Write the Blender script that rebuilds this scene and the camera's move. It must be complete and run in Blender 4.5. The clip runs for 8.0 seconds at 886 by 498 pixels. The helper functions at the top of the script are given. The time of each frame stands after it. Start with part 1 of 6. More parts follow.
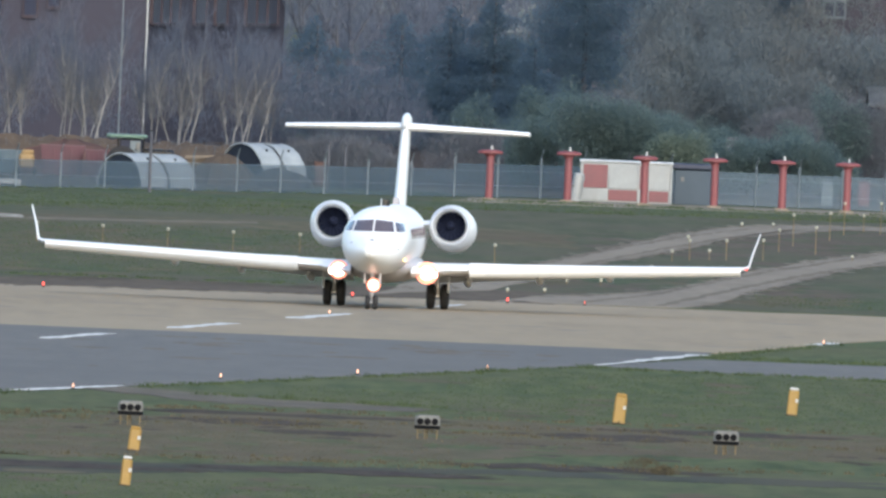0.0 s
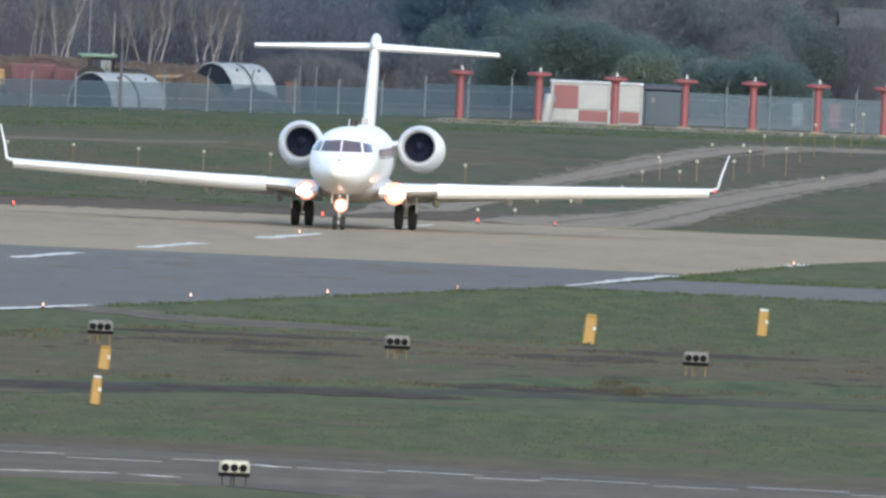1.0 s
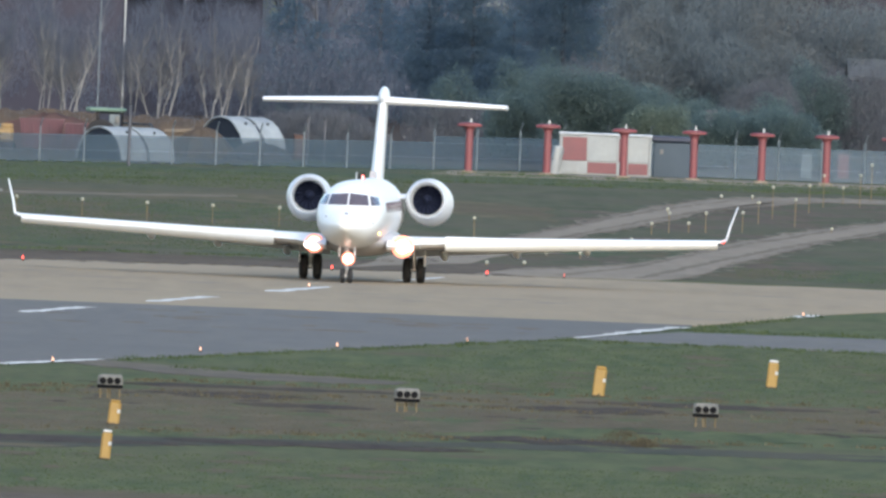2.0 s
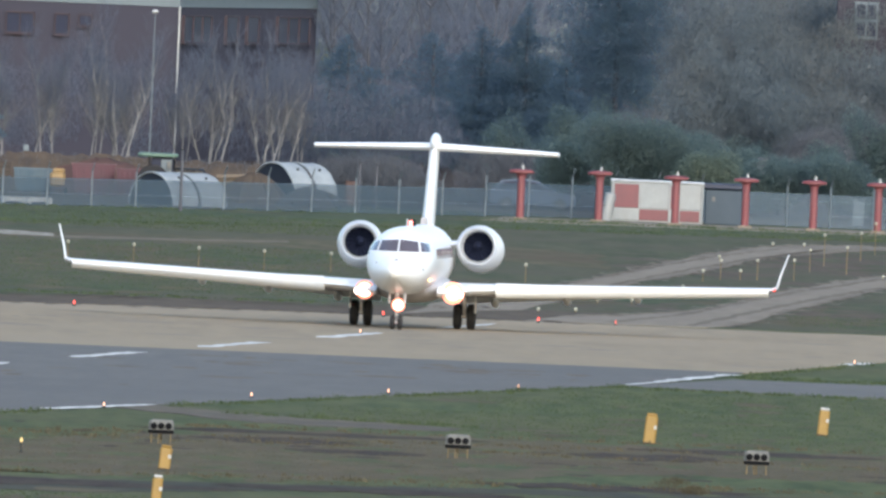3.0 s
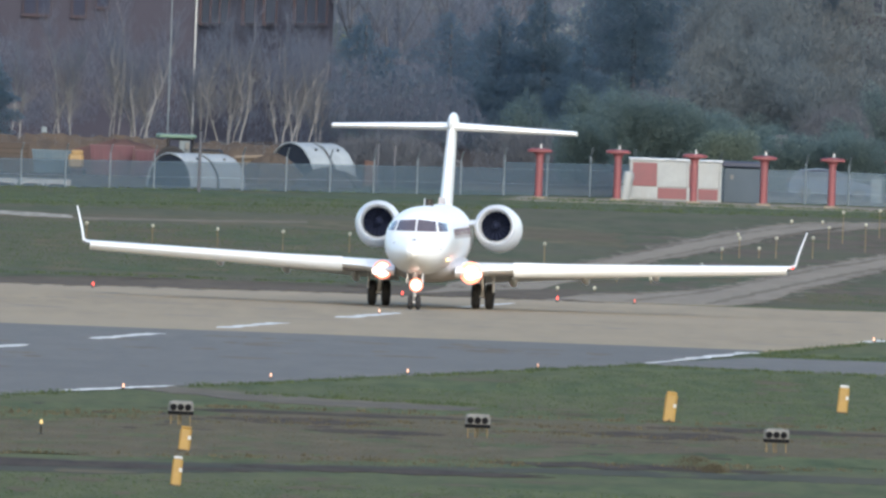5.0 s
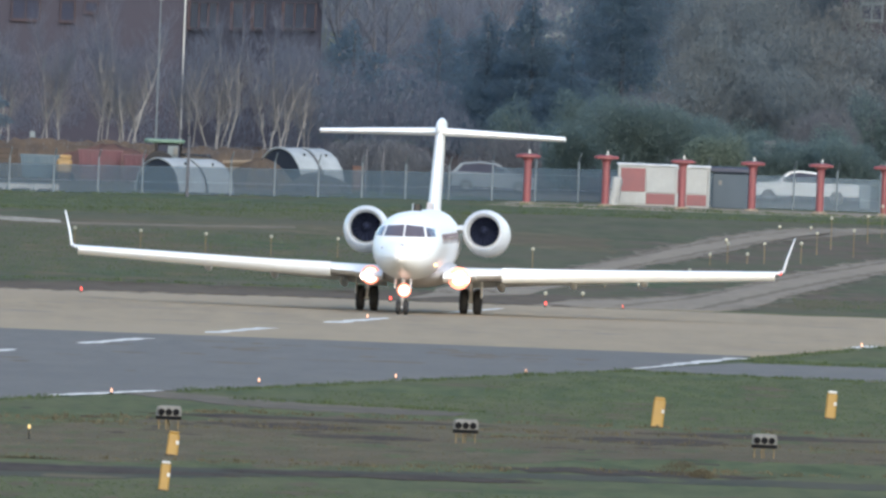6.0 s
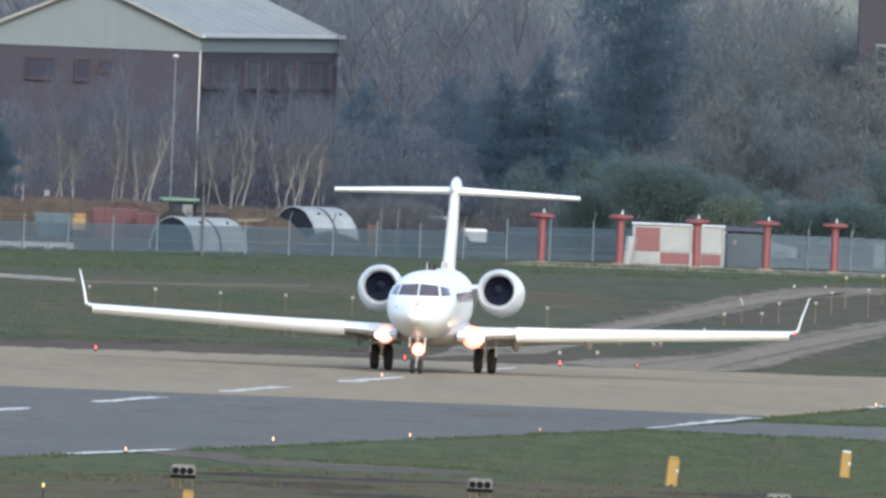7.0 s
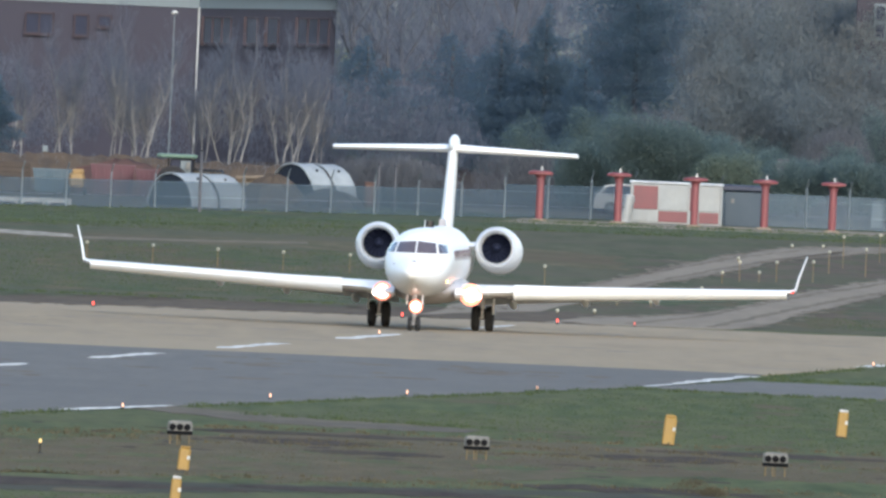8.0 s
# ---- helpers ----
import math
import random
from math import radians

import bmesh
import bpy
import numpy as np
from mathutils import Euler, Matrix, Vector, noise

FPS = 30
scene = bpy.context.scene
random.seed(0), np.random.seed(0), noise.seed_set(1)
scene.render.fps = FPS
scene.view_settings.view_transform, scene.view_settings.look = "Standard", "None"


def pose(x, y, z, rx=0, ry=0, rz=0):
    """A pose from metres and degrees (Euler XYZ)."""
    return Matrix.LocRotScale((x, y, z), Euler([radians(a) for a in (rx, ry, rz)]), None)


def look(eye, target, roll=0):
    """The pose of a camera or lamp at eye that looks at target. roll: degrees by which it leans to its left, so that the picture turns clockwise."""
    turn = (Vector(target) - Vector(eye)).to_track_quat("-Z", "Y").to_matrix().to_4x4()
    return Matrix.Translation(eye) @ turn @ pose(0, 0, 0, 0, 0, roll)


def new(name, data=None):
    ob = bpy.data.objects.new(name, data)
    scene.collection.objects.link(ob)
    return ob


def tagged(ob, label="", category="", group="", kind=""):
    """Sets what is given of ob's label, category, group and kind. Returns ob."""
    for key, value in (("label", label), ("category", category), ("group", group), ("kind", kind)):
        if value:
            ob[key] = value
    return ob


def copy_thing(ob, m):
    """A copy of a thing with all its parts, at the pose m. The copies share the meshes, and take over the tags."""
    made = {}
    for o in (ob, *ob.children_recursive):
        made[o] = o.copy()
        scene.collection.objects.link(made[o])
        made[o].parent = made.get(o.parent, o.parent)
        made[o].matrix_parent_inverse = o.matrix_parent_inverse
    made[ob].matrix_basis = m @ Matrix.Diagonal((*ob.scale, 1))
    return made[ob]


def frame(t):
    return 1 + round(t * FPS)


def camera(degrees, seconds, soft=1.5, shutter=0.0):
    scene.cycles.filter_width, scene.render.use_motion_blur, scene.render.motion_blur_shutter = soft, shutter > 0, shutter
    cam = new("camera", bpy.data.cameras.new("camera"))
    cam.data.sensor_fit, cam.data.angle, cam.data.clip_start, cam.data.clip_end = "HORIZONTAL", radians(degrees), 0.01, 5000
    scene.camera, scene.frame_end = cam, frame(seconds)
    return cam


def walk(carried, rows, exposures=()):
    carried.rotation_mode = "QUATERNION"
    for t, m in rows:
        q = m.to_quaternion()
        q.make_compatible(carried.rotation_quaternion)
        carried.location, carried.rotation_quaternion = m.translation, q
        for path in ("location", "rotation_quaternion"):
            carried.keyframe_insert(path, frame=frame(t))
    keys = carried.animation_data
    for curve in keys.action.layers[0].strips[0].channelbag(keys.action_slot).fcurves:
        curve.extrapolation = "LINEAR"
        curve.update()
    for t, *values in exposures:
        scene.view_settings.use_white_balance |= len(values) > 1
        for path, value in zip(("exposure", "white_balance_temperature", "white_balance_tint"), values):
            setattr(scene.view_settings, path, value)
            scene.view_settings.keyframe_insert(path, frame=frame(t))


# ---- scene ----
# A business jet lined up at the far end of a runway, seen through a very long lens from a rise beyond the other end.
EYE = (0.0, 0.0, 25.5)
cam = camera(0.713, 8.0, soft=2.7)
walk(cam, [
    (0.0, look(EYE, (2.991, 2800, 2.453), 2.338)),
    (0.2, look(EYE, (2.631, 2800, 1.648), 2.465)),
    (0.5, look(EYE, (2.631, 2800, 0.503), 2.603)),
    (0.8, look(EYE, (3.818, 2800, -0.439), 2.452)),
    (1.0, look(EYE, (4.295, 2800, -0.630), 2.492)),
    (1.2, look(EYE, (4.523, 2800, -0.800), 2.355)),
    (1.5, look(EYE, (4.823, 2800, -0.033), 2.228)),
    (1.8, look(EYE, (4.343, 2800, 0.778), 2.135)),
    (2.0, look(EYE, (3.843, 2800, 1.424), 2.236)),
    (2.2, look(EYE, (2.970, 2800, 2.000), 2.110)),
    (3.3, look(EYE, (1.348, 2800, 3.267), 2.591)),
    (3.5, look(EYE, (1.307, 2800, 3.022), 2.634)),
    (3.8, look(EYE, (1.638, 2800, 2.561), 2.554)),
    (4.0, look(EYE, (1.277, 2800, 2.239), 2.469)),
    (4.2, look(EYE, (1.296, 2800, 2.047), 2.343)),
    (4.5, look(EYE, (0.613, 2800, 2.339), 2.300)),
    (4.7, look(EYE, (0.349, 2800, 2.212), 2.152)),
    (5.8, look(EYE, (1.466, 2800, 2.776), 2.102)),
    (6.0, look(EYE, (1.496, 2800, 2.556), 2.191)),
    (6.2, look(EYE, (1.789, 2800, 2.867), 2.317)),
    (6.5, look(EYE, (1.724, 2800, 3.839), 2.290)),
    (6.8, look(EYE, (1.094, 2800, 4.510), 2.259)),
    (7.0, look(EYE, (0.838, 2800, 4.857), 2.270)),
    (7.2, look(EYE, (0.998, 2800, 4.680), 2.212)),
    (7.5, look(EYE, (0.463, 2800, 4.293), 2.358)),
    (7.8, look(EYE, (0.875, 2800, 3.601), 2.416)),
    (8.0, look(EYE, (0.992, 2800, 3.186), 2.520)),
], exposures=[(0.0, 0.98, 5980, 7), (8.0, 0.98, 5980, 7)])

# ---- light: a bright overcast day ----
world = bpy.data.worlds.new("sky")
scene.world = world
world.use_nodes = True
wn = world.node_tree.nodes
sky = wn.new("ShaderNodeTexSky")
sky.sky_type, sky.sun_disc = "NISHITA", False
sky.sun_elevation, sky.sun_rotation = radians(28), radians(165.4)
sky.air_density, sky.dust_density = 1.0, 2.2
world.node_tree.links.new(sky.outputs[0], wn["Background"].inputs[0])
wn["Background"].inputs[1].default_value = 0.15
sun_data = bpy.data.lights.new("sun", "SUN")
sun_data.energy, sun_data.angle, sun_data.color = 1.2, radians(25), (1.0, 0.98, 0.95)
sun = new("sun", sun_data)
sun.matrix_world = look((62, -238, 131), (0, 0, 0))


# ---- materials ----
def material(name, rough=0.6, metal=0.0, base=(0.5, 0.5, 0.5), second=None, scale=1.0, amount=0.5,
             stretch=(1, 1, 1), third=None, scale3=0.1, stretch3=(1, 1, 1), amount3=0.5, bump=0.0, bump_scale=20.0, spec=0.5, island=0.0, coords="Object", through_light=0.0):
    """Base colour varied by noise at two scales, roughness varied with it, fine relief by bump."""
    m = bpy.data.materials.new(name)
    m.use_nodes = True
    nt, ns = m.node_tree, m.node_tree.nodes
    bsdf = ns["Principled BSDF"]
    bsdf.inputs["Roughness"].default_value = rough
    bsdf.inputs["Metallic"].default_value = metal
    bsdf.inputs["Specular IOR Level"].default_value = spec
    bsdf.inputs["Base Color"].default_value = (*base, 1)
    co = ns.new("ShaderNodeTexCoord")

    def noised(sc, st, detail=5.0):
        mp = ns.new("ShaderNodeMapping")
        mp.inputs["Scale"].default_value = st
        nt.links.new(co.outputs[coords], mp.inputs[0])
        tx = ns.new("ShaderNodeTexNoise")
        tx.inputs["Scale"].default_value, tx.inputs["Detail"].default_value, tx.inputs["Roughness"].default_value = sc, detail, 0.62
        nt.links.new(mp.outputs[0], tx.inputs["Vector"])
        return tx.outputs["Fac"]

    def blend(a, b, fac, k):
        ramp = ns.new("ShaderNodeMapRange")
        ramp.inputs["From Min"].default_value, ramp.inputs["From Max"].default_value = 0.5 - 0.14, 0.5 + 0.14
        ramp.inputs["To Max"].default_value = k
        nt.links.new(fac, ramp.inputs["Value"])
        mx = ns.new("ShaderNodeMix")
        mx.data_type = "RGBA"
        nt.links.new(ramp.outputs[0], mx.inputs[0])
        if isinstance(a, tuple):
            mx.inputs[6].default_value = (*a, 1)
        else:
            nt.links.new(a, mx.inputs[6])
        mx.inputs[7].default_value = (*b, 1)
        return mx.outputs[2]

    col = base
    if second:
        col = blend(col, second, noised(scale, stretch), amount)
    if third:
        col = blend(col, third, noised(scale3, stretch3, 3.0), amount3)
    if island:
        geo = ns.new("ShaderNodeNewGeometry")
        hsv = ns.new("ShaderNodeHueSaturation")
        mr = ns.new("ShaderNodeMapRange")
        mr.inputs["To Min"].default_value, mr.inputs["To Max"].default_value = 1 - island, 1 + island
        nt.links.new(geo.outputs["Random Per Island"], mr.inputs["Value"])
        nt.links.new(mr.outputs[0], hsv.inputs["Value"])
        if isinstance(col, tuple):
            hsv.inputs["Color"].default_value = (*col, 1)
        else:
            nt.links.new(col, hsv.inputs["Color"])
        col = hsv.outputs[0]
    if not isinstance(col, tuple):
        nt.links.new(col, bsdf.inputs["Base Color"])
    if through_light:
        # thin leaves and twigs pass some light on to what lies behind them
        tr = ns.new("ShaderNodeBsdfTranslucent")
        if isinstance(col, tuple):
            tr.inputs["Color"].default_value = (*col, 1)
        else:
            nt.links.new(col, tr.inputs["Color"])
        ms = ns.new("ShaderNodeMixShader")
        ms.inputs[0].default_value = through_light
        nt.links.new(bsdf.outputs[0], ms.inputs[1])
        nt.links.new(tr.outputs[0], ms.inputs[2])
        nt.links.new(ms.outputs[0], ns["Material Output"].inputs["Surface"])
    if bump:
        bp = ns.new("ShaderNodeBump")
        bp.inputs["Strength"].default_value, bp.inputs["Distance"].default_value = bump, 0.02
        nt.links.new(noised(bump_scale, (1, 1, 1)), bp.inputs["Height"])
        nt.links.new(bp.outputs[0], bsdf.inputs["Normal"])
    return m


def glowing(name, colour, strength):
    m = bpy.data.materials.new(name)
    m.use_nodes = True
    b = m.node_tree.nodes["Principled BSDF"]
    b.inputs["Base Color"].default_value = (*colour, 1)
    b.inputs["Emission Color"].default_value = (*colour, 1)
    b.inputs["Emission Strength"].default_value = strength
    return m


# depth is compressed by the long lens, so ground patterns are long in y
GRASS = material("mown_grass", 0.9, base=(0.044, 0.062, 0.023), second=(0.095, 0.104, 0.041), scale=0.8, stretch=(1, 0.07, 1), amount=0.9,
                 third=(0.092, 0.082, 0.041), scale3=0.10, stretch3=(0.6, 0.25, 1), amount3=0.55, bump=0.6, bump_scale=4, spec=0.1)
DRY_GRASS = material("dry_brown_grass", 0.95, base=(0.124, 0.098, 0.059), second=(0.067, 0.069, 0.033), scale=0.7, stretch=(1, 0.09, 1), amount=0.95,
                     third=(0.086, 0.065, 0.041), scale3=0.12, stretch3=(0.5, 0.5, 1), amount3=0.8, bump=0.6, bump_scale=4, spec=0.1)
ROUGH_GRASS = material("rough_grass", 0.95, base=(0.048, 0.060, 0.029), second=(0.090, 0.088, 0.050), scale=0.6, stretch=(1, 0.06, 1), amount=0.9,
                       third=(0.089, 0.075, 0.051), scale3=0.06, stretch3=(0.8, 0.3, 1), amount3=0.8, bump=0.6, bump_scale=4, spec=0.1)
BANK_GRASS = material("long_bank_grass", 0.95, base=(0.038, 0.056, 0.027), second=(0.071, 0.086, 0.042), scale=0.8, stretch=(1, 0.1, 1), amount=0.9,
                      third=(0.079, 0.076, 0.046), scale3=0.12, stretch3=(0.6, 0.3, 1), amount3=0.6, bump=0.6, bump_scale=4, spec=0.1)
PALE = material("pale_worn_asphalt", 0.9, base=(0.284, 0.224, 0.145), second=(0.215, 0.172, 0.116), scale=0.7, stretch=(1, 0.05, 1), amount=0.8,
                third=(0.286, 0.230, 0.155), scale3=0.07, stretch3=(0.5, 0.4, 1), amount3=0.7, bump=0.3, bump_scale=30, spec=0.2)
DARK = material("dark_grooved_asphalt", 0.85, base=(0.116, 0.109, 0.099), second=(0.149, 0.138, 0.121), scale=0.8, stretch=(1, 0.06, 1), amount=0.8,
                third=(0.113, 0.107, 0.098), scale3=0.09, stretch3=(0.5, 0.4, 1), amount3=0.8, bump=0.3, bump_scale=30, spec=0.2)
OLD_TARMAC = material("old_brownish_tarmac", 0.95, base=(0.120, 0.102, 0.080), second=(0.158, 0.136, 0.106), scale=0.8, stretch=(1, 0.06, 1), amount=0.9,
                      third=(0.097, 0.088, 0.075), scale3=0.1, stretch3=(0.5, 0.6, 1), amount3=0.8, bump=0.4, bump_scale=20, spec=0.04)
TRACK = material("worn_gravel_track", 0.95, base=(0.222, 0.187, 0.145), second=(0.172, 0.146, 0.113), scale=0.9, stretch=(1, 0.06, 1), amount=0.9,
                 third=(0.235, 0.198, 0.150), scale3=0.14, stretch3=(0.5, 0.4, 1), amount3=0.6, bump=0.5, bump_scale=10, spec=0.1)
DARKSOIL = material("dark_bare_soil", 0.95, base=(0.046, 0.035, 0.031), second=(0.068, 0.054, 0.043), scale=1.2, stretch=(1, 0.06, 1), amount=0.9, bump=0.6, bump_scale=6, spec=0.05)
TURF = material("dark_worn_turf", 0.95, base=(0.044, 0.046, 0.034), second=(0.034, 0.037, 0.028), scale=0.8, stretch=(1, 0.06, 1), amount=0.9, third=(0.085, 0.075, 0.05), scale3=0.25, stretch3=(1, 0.1, 1), amount3=0.6, bump=0.6, bump_scale=4, spec=0.1)
SOIL = material("bare_soil", 0.95, base=(0.082, 0.063, 0.046), second=(0.110, 0.086, 0.061), scale=1.0, stretch=(1, 0.08, 1), amount=0.9, bump=0.6, bump_scale=6, spec=0.1)
RUT = material("packed_track_soil", 0.95, base=(0.135, 0.113, 0.088), second=(0.165, 0.138, 0.106), scale=1.0, stretch=(1, 0.08, 1), amount=0.9, bump=0.5, bump_scale=8, spec=0.05)
PAINT = material("worn_white_marking", 0.8, base=(0.66, 0.65, 0.61), second=(0.34, 0.33, 0.305), scale=2.2, stretch=(1, 0.2, 1), amount=0.85, spec=0.2)
SKIN = material("white_aircraft_paint", 0.36, base=(0.81, 0.805, 0.785), second=(0.76, 0.755, 0.735), scale=0.8, amount=0.6, spec=0.5)
# white paint greyed to put the shade under the fuselage into its colour
BELLY = material("belly_paint_with_shade", 0.4, base=(0.50, 0.485, 0.49), second=(0.42, 0.405, 0.41), scale=0.9, amount=0.6)
GREYSKIN = material("grey_underside", 0.45, base=(0.30, 0.29, 0.30), second=(0.22, 0.21, 0.22), scale=1.5, amount=0.6)
LIP = material("pale_inlet_alloy", 0.38, 0.65, base=(0.78, 0.78, 0.77), second=(0.66, 0.66, 0.65), scale=3, amount=0.5)
METAL = material("brushed_metal", 0.3, 0.9, base=(0.72, 0.72, 0.73), second=(0.6, 0.6, 0.62), scale=3, amount=0.5)
# shade inside the engine inlet, put into the hub's navy colour
FANSHADE = material("fan_metal_with_shade", 0.8, 0.0, base=(0.012, 0.015, 0.030), second=(0.016, 0.019, 0.034), scale=5, amount=0.6, spec=0.05)
RUBBER = material("tyre_rubber", 0.85, base=(0.022, 0.022, 0.024), second=(0.04, 0.038, 0.036), scale=6, amount=0.6, spec=0.2)
PANE = material("dark_cockpit_glass", 0.08, base=(0.11, 0.088, 0.095), second=(0.06, 0.05, 0.058), scale=2, amount=0.5, spec=0.6)
STEM = material("dull_ochre_stem", 0.7, base=(0.19, 0.13, 0.055), second=(0.15, 0.11, 0.055), scale=6, amount=0.6)
RED = material("red_painted_steel", 0.55, base=(0.178, 0.047, 0.050), second=(0.140, 0.046, 0.050), scale=3, amount=0.7)
WHITE = material("white_panel_paint", 0.5, base=(0.44, 0.44, 0.42), second=(0.34, 0.34, 0.33), scale=1.5, amount=0.6)
# red greyed and darkened to put distance haze into the colour
DULLRED = material("haze_dulled_red", 0.6, base=(0.165, 0.055, 0.058), second=(0.125, 0.052, 0.056), scale=2, amount=0.7)
YELLOW = material("yellow_plastic", 0.5, base=(0.265, 0.160, 0.032), second=(0.205, 0.128, 0.034), scale=4, amount=0.6)
DULLBOX = material("weathered_grey_box", 0.8, base=(0.155, 0.152, 0.138), second=(0.10, 0.098, 0.09), scale=6, amount=0.7)
CREAM = material("cream_box_paint", 0.5, base=(0.36, 0.35, 0.27), second=(0.22, 0.215, 0.175), scale=6, amount=0.6)
BLACK = material("black_lens", 0.25, base=(0.012, 0.012, 0.013), second=(0.03, 0.03, 0.03), scale=8, amount=0.5)
LENS = material("dull_black_lens", 0.9, base=(0.008, 0.008, 0.009), second=(0.012, 0.012, 0.013), scale=8, amount=0.5, spec=0.05)
GALV = material("galvanised_steel", 0.5, 0.5, base=(0.5, 0.52, 0.54), second=(0.36, 0.38, 0.4), scale=3, amount=0.6)
LAMP_HOT = glowing("landing_lamp", (1.0, 0.78, 0.64), 2.2)
# emission for rings that stand in for glare round the jet's lamps
LAMP_GLARE = glowing("lamp_glare_glow", (1.0, 0.30, 0.18), 0.75)
LAMP_YELLOW = glowing("warm_lamp", (1.0, 0.80, 0.25), 1.6)
LAMP_RED = glowing("red_lamp", (1.0, 0.08, 0.05), 1.3)
LAMP_BEACON = glowing("red_beacon_lamp", (1.0, 0.22, 0.18), 3.5)
LAMP_DIMRED = glowing("dim_red_lamp", (0.8, 0.12, 0.08), 0.4)
LAMP_AMBER = glowing("amber_lamp", (1.0, 0.50, 0.30), 0.5)
LAMP_PALE = glowing("pale_lamp", (0.8, 0.55, 0.2), 0.10)


# ---- mesh tools ----
class Mesh:
    """Collects vertices and faces of one part."""
    def __init__(self):
        self.v, self.f = [], []

    def add(self, verts, faces):
        o = len(self.v)
        self.v += [tuple(p) for p in verts]
        self.f += [tuple(i + o for i in q) for q in faces]
        return self

    def loft(self, rings, caps=True):
        n = len(rings[0])
        verts = [p for r in rings for p in r]
        faces = [(k * n + i, k * n + (i + 1) % n, (k + 1) * n + (i + 1) % n, (k + 1) * n + i)
                 for k in range(len(rings) - 1) for i in range(n)]
        if caps:
            faces += [tuple(range(n))[::-1], tuple((len(rings) - 1) * n + i for i in range(n))]
        return self.add(verts, faces)

    def box(self, c, s, bevel=0.0, m=None):
        """A box round c of full size s with chamfered upright edges and rims."""
        hx, hy, hz = (a / 2 for a in s)
        b = min(bevel, hx * 0.9, hy * 0.9, hz * 0.9)
        if b <= 0:
            lay = [(hx, hy, -hz), (hx, hy, hz)]
        else:
            lay = [(hx - b, hy - b, -hz), (hx, hy, -hz + b), (hx, hy, hz - b), (hx - b, hy - b, hz)]
        rings = []
        for x, y, z in lay:
            q = b if b > 0 else 0
            pts = [(x, -y + q), (x, y - q), (x - q, y), (-x + q, y), (-x, y - q), (-x, -y + q), (-x + q, -y), (x - q, -y)] if q else \
                  [(x, -y), (x, y), (-x, y), (-x, -y)]
            rings.append([(c[0] + px, c[1] + py, c[2] + z) for px, py in pts])
        if m is not None:
            rings = [[tuple(m @ Vector(p)) for p in r] for r in rings]
        return self.loft(rings)

    def tube(self, p0, p1, r0, r1=None, n=10, caps=True):
        r1 = r0 if r1 is None else r1
        a, b = Vector(p0), Vector(p1)
        q = (b - a).to_track_quat("Z", "Y").to_matrix()
        ring = lambda c, r: [tuple(c + q @ Vector((r * math.cos(t), r * math.sin(t), 0))) for t in (2 * math.pi * i / n for i in range(n))]
        return self.loft([ring(a, r0), ring(b, r1)], caps)

    def lathe(self, c, axis, profile, n=24, caps=True):
        """profile: (distance along axis, radius)."""
        q = Vector(axis).to_track_quat("Z", "Y").to_matrix()
        rings = [[tuple(Vector(c) + q @ Vector((r * math.cos(2 * math.pi * i / n), r * math.sin(2 * math.pi * i / n), d))) for i in range(n)] for d, r in profile]
        return self.loft(rings, caps)

    def ellipsoid(self, c, r, n=12, k=8):
        rings = [[(c[0] + r[0] * math.sin(a) * math.cos(t), c[1] + r[1] * math.sin(a) * math.sin(t), c[2] + r[2] * math.cos(a))
                  for t in (2 * math.pi * i / n for i in range(n))] for a in (0.02 + (math.pi - 0.04) * j / k for j in range(k + 1))]
        return self.loft(rings)


def part(name, mesh, mat, parent=None, label="", smooth=False, kind=""):
    me = bpy.data.meshes.new(name)
    me.from_pydata(mesh.v, [], mesh.f)
    bm = bmesh.new()
    bm.from_mesh(me)
    if len(bm.faces) < 20000:
        bmesh.ops.recalc_face_normals(bm, faces=bm.faces)
    if smooth:
        for e in bm.edges:
            e.smooth = not (len(e.link_faces) == 2 and e.calc_face_angle(0) > 0.7)
        for f in bm.faces:
            f.smooth = True
    bm.to_mesh(me)
    bm.free()
    me.materials.append(mat)
    ob = new(name, me)
    if parent is not None:
        ob.parent = parent
    return tagged(ob, label, kind=kind)


def thing(name, label, category, m=None, group="", kind=""):
    ob = new(name)
    ob.empty_display_size = 0.3
    if m is not None:
        ob.matrix_basis = m
    return tagged(ob, label, category, group, kind)


# ---- ground ----
def slab(name, outline, z, mat, label, category, thick=0.03, ragged=0.0, step=0.0, seed=0):
    """A flat slab with the given outline; ragged edges where step is set."""
    rnd = random.Random(seed)
    pts = []
    for i, (a, b) in enumerate(zip(outline, outline[1:] + outline[:1])):
        n = max(1, int(math.hypot((b[0] - a[0]), (b[1] - a[1]) * 0.05) / step)) if step else 1
        for k in range(n):
            t = k / n
            j = ragged if step and n > 1 else 0
            pts.append((a[0] + (b[0] - a[0]) * t + rnd.uniform(-j, j), a[1] + (b[1] - a[1]) * t + rnd.uniform(-j, j) * 12))
    n = len(pts)
    mb = Mesh().add([(x, y, z) for x, y in pts] + [(x, y, z - thick) for x, y in pts],
                    [tuple(range(n))] + [(i, i + n, (i + 1) % n + n, (i + 1) % n) for i in range(n)])
    return tagged(part(name, mb, mat), label, category, kind="structure")


ground_mesh = Mesh().add([(-900, -150, 0), (900, -150, 0), (900, 4950, 0), (-900, 4950, 0)], [(0, 1, 2, 3)])
tagged(part("ground", ground_mesh, GRASS), "short green airfield grass with brown patches", "grass", kind="structure")

# runway, running away from the eye at 4.3 degrees; its far end lies just behind the jet
RUN = radians(4.3)


